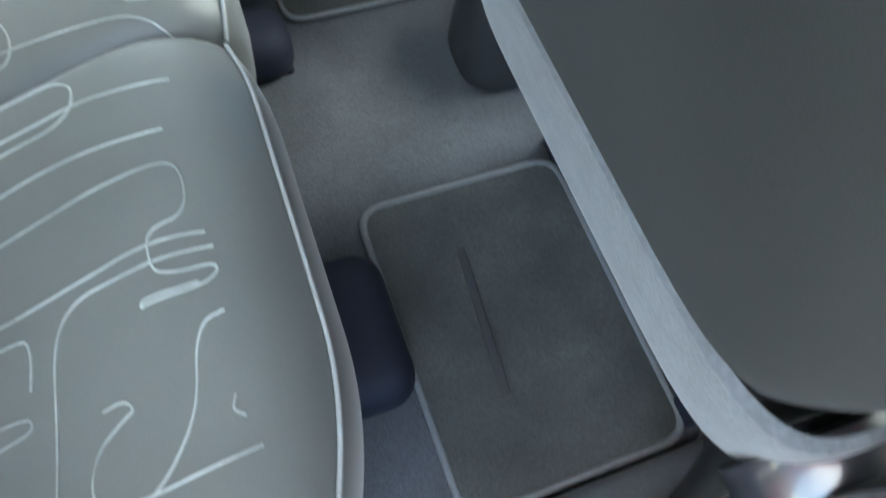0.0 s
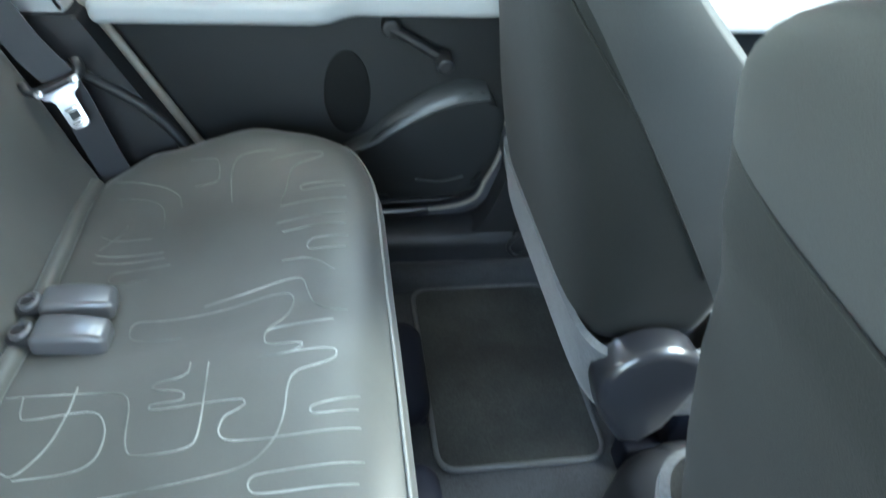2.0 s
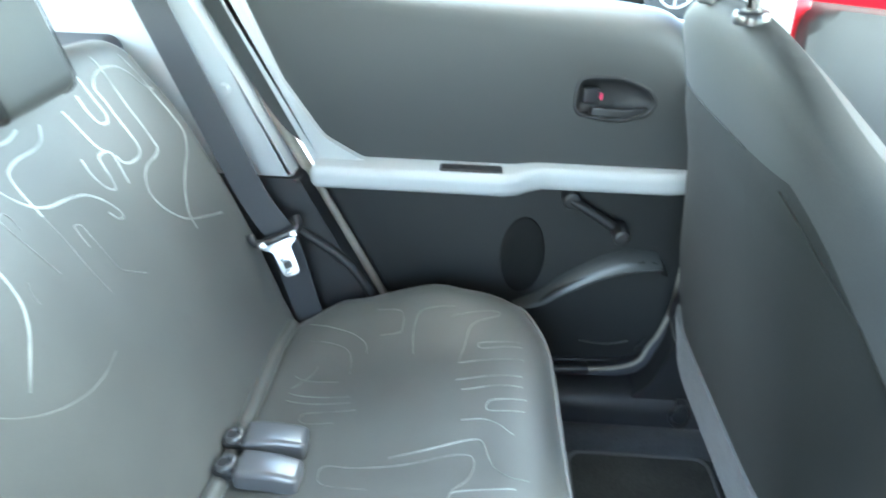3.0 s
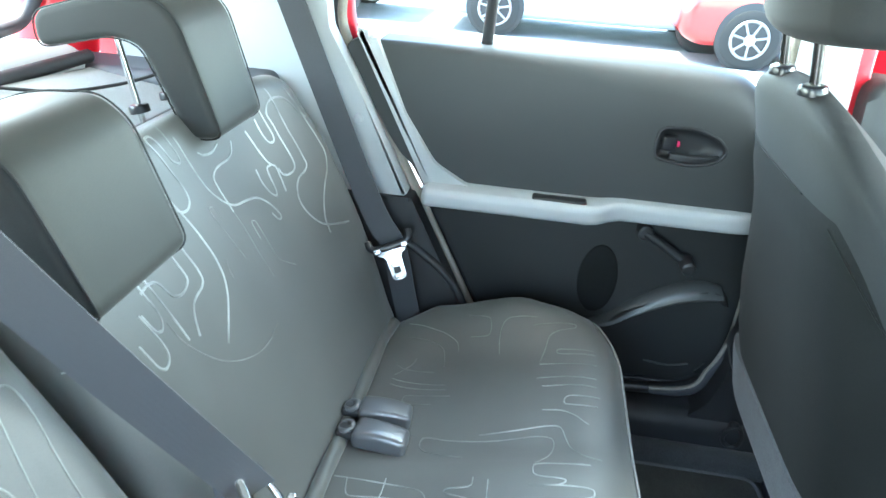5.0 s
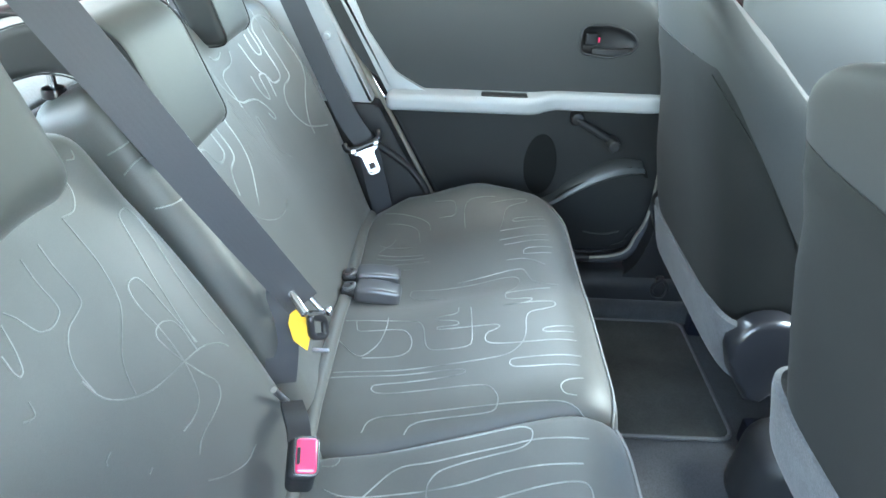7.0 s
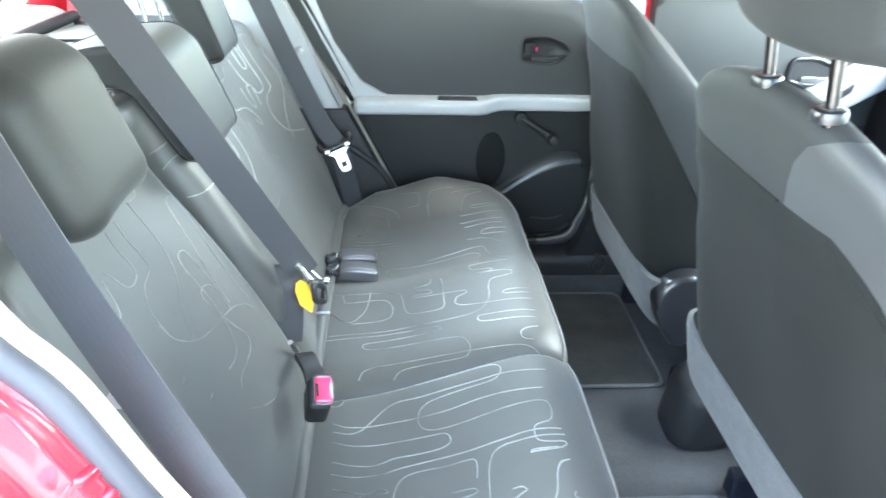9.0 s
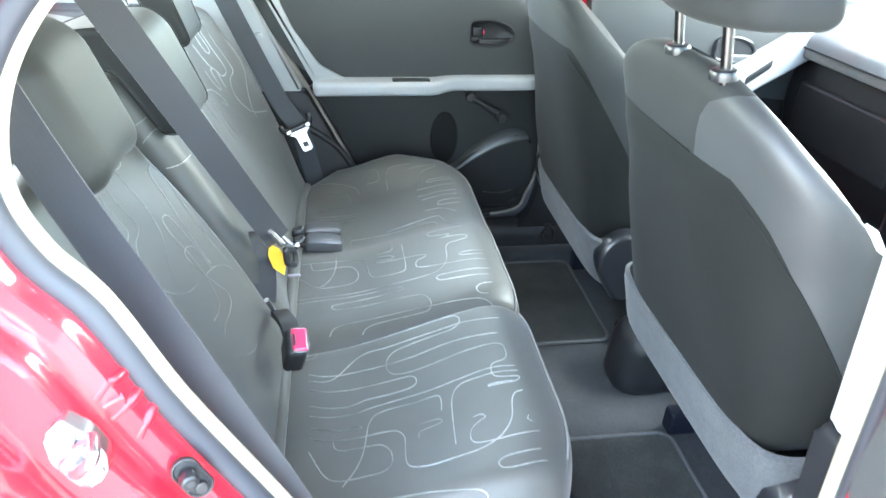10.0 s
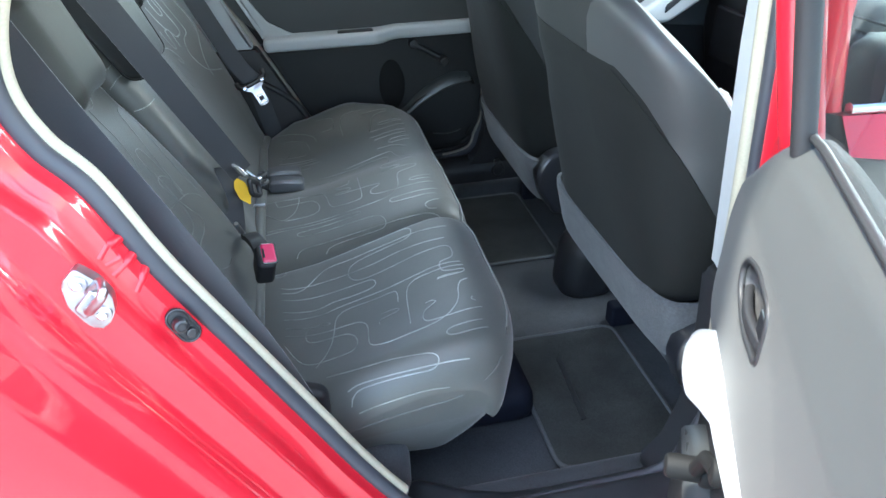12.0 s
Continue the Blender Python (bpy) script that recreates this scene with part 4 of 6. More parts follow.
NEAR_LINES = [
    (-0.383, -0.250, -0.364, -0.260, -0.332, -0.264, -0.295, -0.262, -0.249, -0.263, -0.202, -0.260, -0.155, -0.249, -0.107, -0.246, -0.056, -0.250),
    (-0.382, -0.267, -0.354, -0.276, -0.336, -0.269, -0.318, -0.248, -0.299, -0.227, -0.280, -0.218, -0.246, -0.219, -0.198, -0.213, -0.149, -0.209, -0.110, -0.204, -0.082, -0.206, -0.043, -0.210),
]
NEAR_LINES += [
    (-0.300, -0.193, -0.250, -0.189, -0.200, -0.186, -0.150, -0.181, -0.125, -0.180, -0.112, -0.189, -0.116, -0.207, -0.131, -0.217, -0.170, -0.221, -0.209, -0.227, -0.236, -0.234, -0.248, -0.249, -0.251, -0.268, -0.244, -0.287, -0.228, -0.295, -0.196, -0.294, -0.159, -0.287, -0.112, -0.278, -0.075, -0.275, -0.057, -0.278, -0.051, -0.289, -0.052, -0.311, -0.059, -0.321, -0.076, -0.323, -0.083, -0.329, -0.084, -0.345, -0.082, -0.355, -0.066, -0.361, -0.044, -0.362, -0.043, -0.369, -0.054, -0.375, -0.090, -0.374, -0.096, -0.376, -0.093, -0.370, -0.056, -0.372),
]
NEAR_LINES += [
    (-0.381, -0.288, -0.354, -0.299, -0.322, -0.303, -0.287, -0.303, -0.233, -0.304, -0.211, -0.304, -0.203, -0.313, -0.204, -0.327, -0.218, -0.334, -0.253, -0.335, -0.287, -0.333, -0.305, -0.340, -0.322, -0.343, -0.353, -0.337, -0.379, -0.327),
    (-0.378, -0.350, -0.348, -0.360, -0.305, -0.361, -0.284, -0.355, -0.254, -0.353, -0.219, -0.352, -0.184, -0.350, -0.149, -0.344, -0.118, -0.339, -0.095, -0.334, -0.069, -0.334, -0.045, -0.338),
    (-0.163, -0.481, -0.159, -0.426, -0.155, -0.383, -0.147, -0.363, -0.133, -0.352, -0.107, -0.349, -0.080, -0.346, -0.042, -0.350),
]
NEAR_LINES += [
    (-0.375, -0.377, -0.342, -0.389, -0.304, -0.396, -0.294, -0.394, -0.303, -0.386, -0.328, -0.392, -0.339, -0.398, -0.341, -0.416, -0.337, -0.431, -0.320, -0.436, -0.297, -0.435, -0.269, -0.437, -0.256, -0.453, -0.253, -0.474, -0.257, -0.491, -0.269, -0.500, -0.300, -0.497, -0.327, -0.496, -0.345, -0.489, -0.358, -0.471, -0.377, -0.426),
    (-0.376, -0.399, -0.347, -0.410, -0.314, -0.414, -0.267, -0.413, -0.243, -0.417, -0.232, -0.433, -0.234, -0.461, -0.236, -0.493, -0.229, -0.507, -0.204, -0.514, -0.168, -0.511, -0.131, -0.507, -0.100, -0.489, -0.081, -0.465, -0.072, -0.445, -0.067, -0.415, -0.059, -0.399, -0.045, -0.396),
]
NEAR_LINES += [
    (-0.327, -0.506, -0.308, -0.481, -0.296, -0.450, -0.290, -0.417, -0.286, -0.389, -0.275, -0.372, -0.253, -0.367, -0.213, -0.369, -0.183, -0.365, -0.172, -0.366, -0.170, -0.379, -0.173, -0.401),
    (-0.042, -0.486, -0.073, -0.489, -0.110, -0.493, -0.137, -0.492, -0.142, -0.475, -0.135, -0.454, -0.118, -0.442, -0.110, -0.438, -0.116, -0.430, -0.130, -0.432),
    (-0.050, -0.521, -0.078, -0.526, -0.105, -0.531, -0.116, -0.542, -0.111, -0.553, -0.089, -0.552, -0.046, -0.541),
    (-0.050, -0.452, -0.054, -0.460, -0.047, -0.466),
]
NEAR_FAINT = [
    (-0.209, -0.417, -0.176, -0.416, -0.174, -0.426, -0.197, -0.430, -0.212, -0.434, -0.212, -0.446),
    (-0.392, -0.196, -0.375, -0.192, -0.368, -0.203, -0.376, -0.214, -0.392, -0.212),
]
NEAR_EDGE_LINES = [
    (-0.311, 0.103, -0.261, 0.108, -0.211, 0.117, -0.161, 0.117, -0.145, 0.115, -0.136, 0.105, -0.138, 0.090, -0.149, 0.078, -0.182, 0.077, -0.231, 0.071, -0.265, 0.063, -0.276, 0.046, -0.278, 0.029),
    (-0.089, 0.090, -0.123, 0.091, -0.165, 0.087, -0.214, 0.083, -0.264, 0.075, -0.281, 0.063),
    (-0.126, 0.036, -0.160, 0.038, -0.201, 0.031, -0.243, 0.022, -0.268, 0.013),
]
FAR_LINES = [
    (-0.414, 0.065, -0.389, 0.028, -0.369, 0.013, -0.344, 0.045, -0.335, 0.092, -0.335, 0.123),
    (-0.391, 0.119, -0.386, 0.088, -0.376, 0.084, -0.320, 0.087, -0.300, 0.080, -0.288, 0.053, -0.290, 0.023, -0.308, 0.011, -0.368, 0.012),
    (-0.411, 0.121, -0.287, 0.107, -0.271, 0.090, -0.266, 0.033, -0.256, 0.015, -0.195, 0.009, -0.189, 0.027, -0.191, 0.120),
    (-0.212, 0.126, -0.212, 0.106, -0.248, 0.106, -0.250, 0.097, -0.213, 0.086, -0.211, 0.072, -0.247, 0.078, -0.249, 0.070, -0.223, 0.066, -0.149, 0.058, -0.144, 0.049, -0.154, 0.043, -0.166, 0.040, -0.171, 0.022, -0.161, 0.008, -0.116, -0.001, -0.030, -0.005),
]
FAR_LINES += [
    (-0.137, 0.108, -0.052, 0.103, -0.051, 0.088, -0.064, 0.082, -0.097, 0.078, -0.103, 0.057, -0.104, 0.026, -0.112, -0.002, -0.131, -0.023, -0.161, -0.028, -0.409, -0.020),
    (-0.412, -0.032, -0.318, -0.034, -0.208, -0.040, -0.199, -0.049, -0.208, -0.056, -0.338, -0.052, -0.346, -0.062, -0.335, -0.075, -0.280, -0.076, -0.179, -0.083, -0.163, -0.092, -0.154, -0.114, -0.157, -0.130, -0.166, -0.137, -0.260, -0.134, -0.280, -0.139, -0.287, -0.152),
    (-0.348, -0.146, -0.342, -0.128, -0.318, -0.120, -0.172, -0.124, -0.071, -0.130, -0.049, -0.138, -0.035, -0.150),
    (-0.029, 0.033, -0.074, 0.030, -0.080, 0.024, -0.075, 0.017, -0.031, 0.017),
    (-0.028, -0.043, -0.111, -0.038, -0.132, -0.037, -0.136, -0.047, -0.127, -0.059, -0.034, -0.065),
]
FAR_LINES += [
    (-0.033, -0.092, -0.059, -0.097, -0.068, -0.108, -0.062, -0.121, -0.045, -0.123),
    (-0.213, 0.233, -0.161, 0.239, -0.103, 0.249, -0.090, 0.242, -0.085, 0.218, -0.078, 0.191, -0.061, 0.169, -0.038, 0.162),
    (-0.137, 0.108, -0.100, 0.105, -0.088, 0.111, -0.088, 0.118, -0.129, 0.125, -0.132, 0.141, -0.129, 0.156, -0.054, 0.148),
    (-0.127, 0.409, -0.098, 0.409, -0.066, 0.402, -0.032, 0.395),
    (-0.130, 0.370, -0.090, 0.371, -0.067, 0.365, -0.035, 0.357),
    (-0.121, 0.347, -0.083, 0.347, -0.060, 0.342, -0.036, 0.335),
    (-0.032, 0.308, -0.061, 0.314, -0.080, 0.318, -0.087, 0.309, -0.086, 0.299, -0.080, 0.295, -0.055, 0.289, -0.036, 0.285),
    (-0.120, 0.286, -0.091, 0.284, -0.070, 0.268, -0.057, 0.250, -0.051, 0.244),
]
FAR_FAINT = [
    (-0.129, 0.156, -0.108, 0.173, -0.100, 0.204, -0.105, 0.221, -0.130, 0.225, -0.192, 0.216, -0.255, 0.222, -0.298, 0.234, -0.304, 0.222, -0.301, 0.205, -0.290, 0.196, -0.233, 0.179),
    (-0.381, 0.526, -0.352, 0.514, -0.305, 0.499, -0.283, 0.482, -0.277, 0.473, -0.275, 0.457),
    (-0.373, 0.489, -0.340, 0.483, -0.315, 0.475, -0.301, 0.462, -0.296, 0.431, -0.296, 0.418),
    (-0.382, 0.417, -0.366, 0.407, -0.338, 0.404, -0.311, 0.403),
    (-0.380, 0.388, -0.366, 0.407, -0.352, 0.425, -0.350, 0.439),
    (-0.382, 0.377, -0.358, 0.371, -0.331, 0.368, -0.287, 0.366),
    (-0.382, 0.361, -0.354, 0.355, -0.328, 0.353, -0.284, 0.353),
    (-0.273, 0.335, -0.345, 0.336, -0.352, 0.329, -0.353, 0.320, -0.344, 0.312, -0.302, 0.313),
]
FAR_FAINT += [
    (-0.267, 0.534, -0.229, 0.527, -0.222, 0.519, -0.220, 0.500, -0.222, 0.485, -0.256, 0.487),
    (-0.199, 0.443, -0.203, 0.483, -0.200, 0.507, -0.191, 0.520, -0.164, 0.521, -0.136, 0.520),
    (-0.144, 0.502, -0.099, 0.513, -0.068, 0.513, -0.064, 0.507, -0.068, 0.500, -0.099, 0.493, -0.112, 0.482, -0.116, 0.466, -0.119, 0.445, -0.127, 0.416),
    (-0.036, 0.437, -0.073, 0.444, -0.096, 0.448, -0.099, 0.442, -0.095, 0.435, -0.065, 0.430, -0.033, 0.425),
]
FLANK_LINES = [
    (-0.629, 1.036, -0.613, 1.045, -0.606, 1.050),
    (-0.615, 1.012, -0.601, 1.028, -0.587, 1.033),
    (-0.587, 0.969, -0.566, 0.972, -0.555, 0.978),
]
FAR_BACK_LINES = [
    (0.092, 0.437, 0.100, 0.423, 0.109, 0.406, 0.122, 0.395, 0.137, 0.394, 0.150, 0.401, 0.152, 0.420, 0.145, 0.445, 0.140, 0.467, 0.138, 0.483, 0.143, 0.490, 0.153, 0.491, 0.155, 0.484, 0.155, 0.470, 0.158, 0.454, 0.167, 0.446, 0.176, 0.445, 0.179, 0.454, 0.176, 0.473, 0.183, 0.495),
    (0.097, 0.480, 0.100, 0.452, 0.108, 0.424, 0.120, 0.393, 0.126, 0.357, 0.129, 0.328, 0.125, 0.302, 0.111, 0.281, 0.092, 0.264, 0.062, 0.239),
    (0.193, 0.476, 0.194, 0.449, 0.198, 0.417, 0.207, 0.389, 0.225, 0.367, 0.250, 0.353, 0.290, 0.347, 0.320, 0.339, 0.339, 0.322, 0.352, 0.298, 0.351, 0.288, 0.341, 0.290, 0.334, 0.305),
]
FAR_BACK_LINES += [
    (0.333, 0.429, 0.321, 0.414, 0.300, 0.409, 0.266, 0.411, 0.241, 0.407, 0.234, 0.400, 0.231, 0.381, 0.233, 0.350),
    (0.229, 0.443, 0.242, 0.434, 0.271, 0.430, 0.296, 0.436),
    (0.376, 0.430, 0.382, 0.403, 0.386, 0.374, 0.393, 0.365),
    (0.409, 0.438, 0.409, 0.414, 0.414, 0.396, 0.426, 0.392, 0.433, 0.401, 0.430, 0.422, 0.427, 0.457),
    (0.465, 0.472, 0.469, 0.433, 0.471, 0.389, 0.471, 0.345, 0.471, 0.332, 0.459, 0.325, 0.440, 0.324, 0.422, 0.313, 0.411, 0.291, 0.417, 0.263, 0.439, 0.231, 0.477, 0.214, 0.507, 0.203),
]
FAR_BACK_LINES += [
    (0.403, 0.354, 0.405, 0.342, 0.416, 0.336, 0.438, 0.337, 0.445, 0.349, 0.444, 0.378, 0.444, 0.409, 0.442, 0.425, 0.439, 0.437, 0.452, 0.451, 0.470, 0.455, 0.491, 0.449, 0.508, 0.433, 0.517, 0.413, 0.534, 0.401),
    (0.509, 0.460, 0.525, 0.420, 0.529, 0.390, 0.534, 0.354, 0.536, 0.328, 0.516, 0.307, 0.489, 0.286, 0.468, 0.264, 0.450, 0.236, 0.448, 0.211),
    (0.352, 0.373, 0.349, 0.352, 0.355, 0.331, 0.368, 0.319, 0.373, 0.330, 0.375, 0.355, 0.378, 0.366, 0.392, 0.366, 0.400, 0.360, 0.399, 0.350, 0.393, 0.317),
]
FAR_BACK_LINES += [
    (0.054, 0.377, 0.056, 0.360, 0.059, 0.341, 0.057, 0.332, 0.044, 0.327, 0.030, 0.327, 0.018, 0.333, 0.014, 0.343, 0.011, 0.353, 0.005, 0.360, -0.009, 0.363, -0.027, 0.361),
    (0.078, 0.381, 0.080, 0.361, 0.084, 0.339, 0.084, 0.321, 0.074, 0.314, 0.056, 0.312, 0.042, 0.308, 0.032, 0.297, 0.022, 0.276),
    (-0.010, 0.376, -0.007, 0.359, -0.004, 0.336, -0.001, 0.312, 0.002, 0.284),
    (-0.023, 0.375, -0.022, 0.357, -0.018, 0.339, -0.020, 0.324, -0.029, 0.316, -0.039, 0.320, -0.043, 0.331, -0.046, 0.346),
    (-0.050, 0.348, -0.047, 0.334, -0.042, 0.314, -0.041, 0.296, -0.050, 0.288, -0.061, 0.287, -0.068, 0.295, -0.071, 0.310, -0.074, 0.326),
]
FAR_BACK_FAINT = [
    (0.195, 0.294, 0.187, 0.321, 0.180, 0.348, 0.175, 0.370, 0.176, 0.377, 0.186, 0.378, 0.191, 0.371, 0.190, 0.355),
    (0.266, 0.291, 0.265, 0.315, 0.267, 0.321, 0.279, 0.317, 0.280, 0.301, 0.283, 0.275, 0.285, 0.247, 0.300, 0.235, 0.323, 0.217),
    (0.148, 0.313, 0.142, 0.305, 0.142, 0.290),
    (0.233, 0.350, 0.238, 0.314, 0.239, 0.278, 0.246, 0.238),
    (0.186, 0.192, 0.157, 0.186, 0.121, 0.188, 0.088, 0.199, 0.056, 0.216, 0.030, 0.236, 0.007, 0.263, -0.011, 0.290, -0.016, 0.319),
]
NEAR_BACK_LINES = [
    (-0.258, 0.423, -0.259, 0.402, -0.264, 0.371, -0.274, 0.340, -0.286, 0.320, -0.312, 0.303, -0.331, 0.291, -0.344, 0.275, -0.352, 0.256),
    (-0.386, 0.308, -0.385, 0.283, -0.365, 0.261, -0.334, 0.243, -0.296, 0.233, -0.265, 0.227, -0.235, 0.220, -0.215, 0.206, -0.207, 0.192),
    (-0.202, 0.207, -0.206, 0.245, -0.199, 0.306, -0.184, 0.375, -0.188, 0.392, -0.202, 0.390, -0.208, 0.376, -0.224, 0.319, -0.235, 0.267, -0.241, 0.230),
    (-0.239, 0.229, -0.241, 0.280, -0.239, 0.319, -0.243, 0.332, -0.260, 0.332, -0.268, 0.310, -0.266, 0.270, -0.272, 0.222, -0.287, 0.188, -0.312, 0.182, -0.339, 0.187),
]
NEAR_BACK_LINES += [
    (-0.246, 0.221, -0.242, 0.266, -0.260, 0.279, -0.280, 0.275, -0.276, 0.242, -0.262, 0.200, -0.251, 0.177, -0.262, 0.162, -0.292, 0.160, -0.325, 0.163, -0.343, 0.155),
    (-0.304, 0.419, -0.310, 0.391, -0.314, 0.364, -0.318, 0.353, -0.335, 0.350, -0.353, 0.348, -0.372, 0.335, -0.382, 0.318, -0.385, 0.290),
    (-0.332, 0.419, -0.339, 0.390, -0.341, 0.371, -0.346, 0.362, -0.364, 0.358, -0.378, 0.363, -0.381, 0.372, -0.383, 0.387, -0.388, 0.397),
    (-0.223, 0.463, -0.224, 0.439, -0.231, 0.427, -0.241, 0.420, -0.258, 0.423),
    (-0.206, 0.464, -0.196, 0.460, -0.192, 0.469),
    (-0.399, 0.391, -0.409, 0.369, -0.419, 0.353, -0.426, 0.351, -0.427, 0.358, -0.422, 0.374),
]
NEAR_BACK_FAINT = [
    (-0.419, 0.248, -0.431, 0.247, -0.432, 0.243),
    (-0.399, 0.201, -0.407, 0.200),
    (-0.263, 0.082, -0.291, 0.082, -0.329, 0.105, -0.357, 0.130),
    (-0.438, 0.334, -0.443, 0.321, -0.456, 0.327),
]
wide_seat = thing("rear_seat", "wide charcoal cloth rear seat with silver line pattern", "car seat", "rear seats", at=(-0.3, 0.22, 0.45))
narrow_seat = thing("rear_seat", "narrow charcoal cloth rear seat beside the open door, tilted back", "car seat", "rear seats", at=(-0.3, -0.38, 0.45))
bench_cushion(wide_seat, SPLIT + 0.002, 0.605, 0.605, FAR_LINES, FAR_FAINT)
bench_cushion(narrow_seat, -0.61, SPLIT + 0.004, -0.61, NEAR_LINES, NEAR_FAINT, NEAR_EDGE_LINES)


def bench_back(t, base, top, y0, y1, outer, length, paths, faint, flank=()):
    """base, top: x and z of the front face's foot and head."""
    up = Vector((top[0] - base[0], 0, top[1] - base[1])).normalized()
    ahead = Vector((up.z, 0, -up.x))
    mid, half = (y0 + y1) / 2, (y1 - y0) / 2

    def shape(q):
        s, y, n = q.z, q.y, q.x
        k = (y - mid) / half
        head = max(0.0, (s - 0.30) / 0.2)
        pull = (0.042 if outer > 0 else 0.075) * head * head * (1 if (y - mid) * (outer - mid) > 0 else 0.0)
        y = y - math.copysign(pull, k) * min(1.0, abs(k)) ** 2
        front = max(0.0, min(1.0, (n + 0.07) / 0.07))
        n = n - front * (0.016 * (1 - min(1, abs(k) * 1.25) ** 4) + 0.03 * max(0.0, s - 0.36) * 2) + front * 0.012 * math.sin(min(1, max(0, s / 0.4)) * math.pi)
        if y1 > 0:
            n = n - front * 0.022 * math.exp(-((y - 0.32) / 0.13) ** 2) * min(1.0, max(0.0, s / 0.25))
        s = s - (0.014 if outer > 0 else 0.03) * abs(k) ** 4 * (1 if s > 0.4 and (y - mid) * (outer - mid) > 0 else 0)
        return Vector((base[0], 0, base[1])) + up * s + ahead * n + Vector((0, y, 0))

    bm = rbox((0.125, y1 - y0, length + 0.07), 0.04, (-0.0625, mid, (length - 0.07) / 2), (2, 18, 16), shape)
    lines = woven(paths, bm, lambda y, s: Vector((base[0], y, base[1])) + up * s + ahead * 0.3, -ahead, 0.0036 if outer > 0 else 0.0018)
    flank_lines = woven(flank, bm, lambda x, z: Vector((x, -0.6, z)), (0, 1, 0)) if flank else None
    faint_lines = woven(faint, bm, lambda y, s: Vector((base[0], y, base[1])) + up * s + ahead * 0.3, -ahead, 0.0015)
    a = part("backrest", bm, CLOTH)
    # the near back lies in dimmer light, so its lines take the darker thread
    sew(lines, a, None if outer > 0 else THREAD_DIM)
    sew(faint_lines, a, THREAD_DIM)
    if flank_lines:
        sew(flank_lines, a)
    under(t, a)


bench_back(wide_seat, (-0.43, 0.66), (-0.61, 1.10), -0.135, 0.585, 0.585, 0.50, FAR_BACK_LINES, FAR_BACK_FAINT, FLANK_LINES)
bench_back(narrow_seat, (-0.415, 0.65), (-0.645, 1.10), -0.60, -0.15, -0.60, 0.50, NEAR_BACK_LINES, NEAR_BACK_FAINT)


def rear_headrest(t, y, dx, dz, tilt, label, width=0.17, tall=1.0, round_end=0.02, plump=False):
    """A hooked headrest: a pad in front of the seat back and an arm over its top, on two posts."""
    foot = -0.088 * (2 * tall - 1)
    prof = rounded([(0.030 + 0.042 * (0.088 - foot) / 0.176, foot, 0), (0.036, 0.066, 0), (0.010, 0.093, 0), (-0.06, 0.098, 0), (-0.165, 0.075, 0), (-0.168, 0.028, 0), (-0.06, 0.045, 0), (-0.022, 0.034, 0), (0.022, foot - 0.008, 0)], 0.026, k=6)
    m = Matrix.Translation((-0.62 + dx, 0, 1.105 + dz)) @ Matrix.Rotation(radians(tilt), 4, "Y")

    def shape(v):
        low = max(0.0, min(0.98, (foot + round_end - v.z) / (round_end + 0.008)))
        w = 1 - 0.05 * max(0.0, -v.z / 0.07) - round_end / width * 2 * (1 - math.sqrt(1 - low * low))
        return m @ Vector((v.x, y + (v.y - y) * w, v.z))

    if plump:
        # a thick pad with round corners, its arm a piece behind it
        bm = rbox((0.084, width + 0.018, 0.176), 0.041, (0.022, y, -0.007), (2, 6, 6), lambda q: m @ Vector((q.x - 0.24 * q.z, q.y, q.z - 0.25 * (q.y - y) ** 2 / width)))
        a = part("headrest", bm, CLOTH_OLIVE, None, label)
        part("arm", rbox((0.15, width - 0.04, 0.046), 0.02, (-0.085, y, 0.05), (2, 2, 1), lambda q: m @ q), CLOTH_OLIVE, a)
        under(t, a)
        return
    bm = loft_y([(p.x, p.y) for p in prof], y - width / 2, y + width / 2, 0.011, shape, 8, 6)
    bm.normal_update()
    for f in bm.faces:
        f.material_index = 1 if abs(f.normal.y) > 0.6 else 0
    a = part("headrest", bm, (CLOTH_OLIVE, CLOTH_CAP), None, label)
    for k in (-1, 1):
        pts = [shape(Vector((p.x, y + k * (width / 2 - 0.004), p.y))) for p in prof]
        part("seam", tube(pts, 0.0011, 6, closed=True), CLOTH_CAP, a)
    under(t, a)
    for k in (-1, 1):
        p0, p1 = Vector((-0.70 + dx * 0.4, y + k * 0.04, 1.04)), m @ Vector((-0.075, y + k * 0.04, 0.06))
        part("post", tube([p0, p1], 0.0045, 10), CHROME, a)
        part("post_guide", disc(p0 + (p1 - p0).normalized() * 0.05, (p1 - p0), 0.014, 0.012, 0.004, 18), BLACK_GLOSS, a)


rear_headrest(wide_seat, -0.056, 0.008, -0.011, -8, "olive-grey headrest lowered over the middle seat back", 0.17, 0.92)
rear_headrest(wide_seat, 0.315, -0.056, 0.05, -4, "olive-grey headrest raised on its chrome posts", 0.15)
rear_headrest(narrow_seat, -0.395, -0.023, 0.062, -6, "olive-grey headrest over the narrow seat back", 0.165, 1.04, 0.06, True)


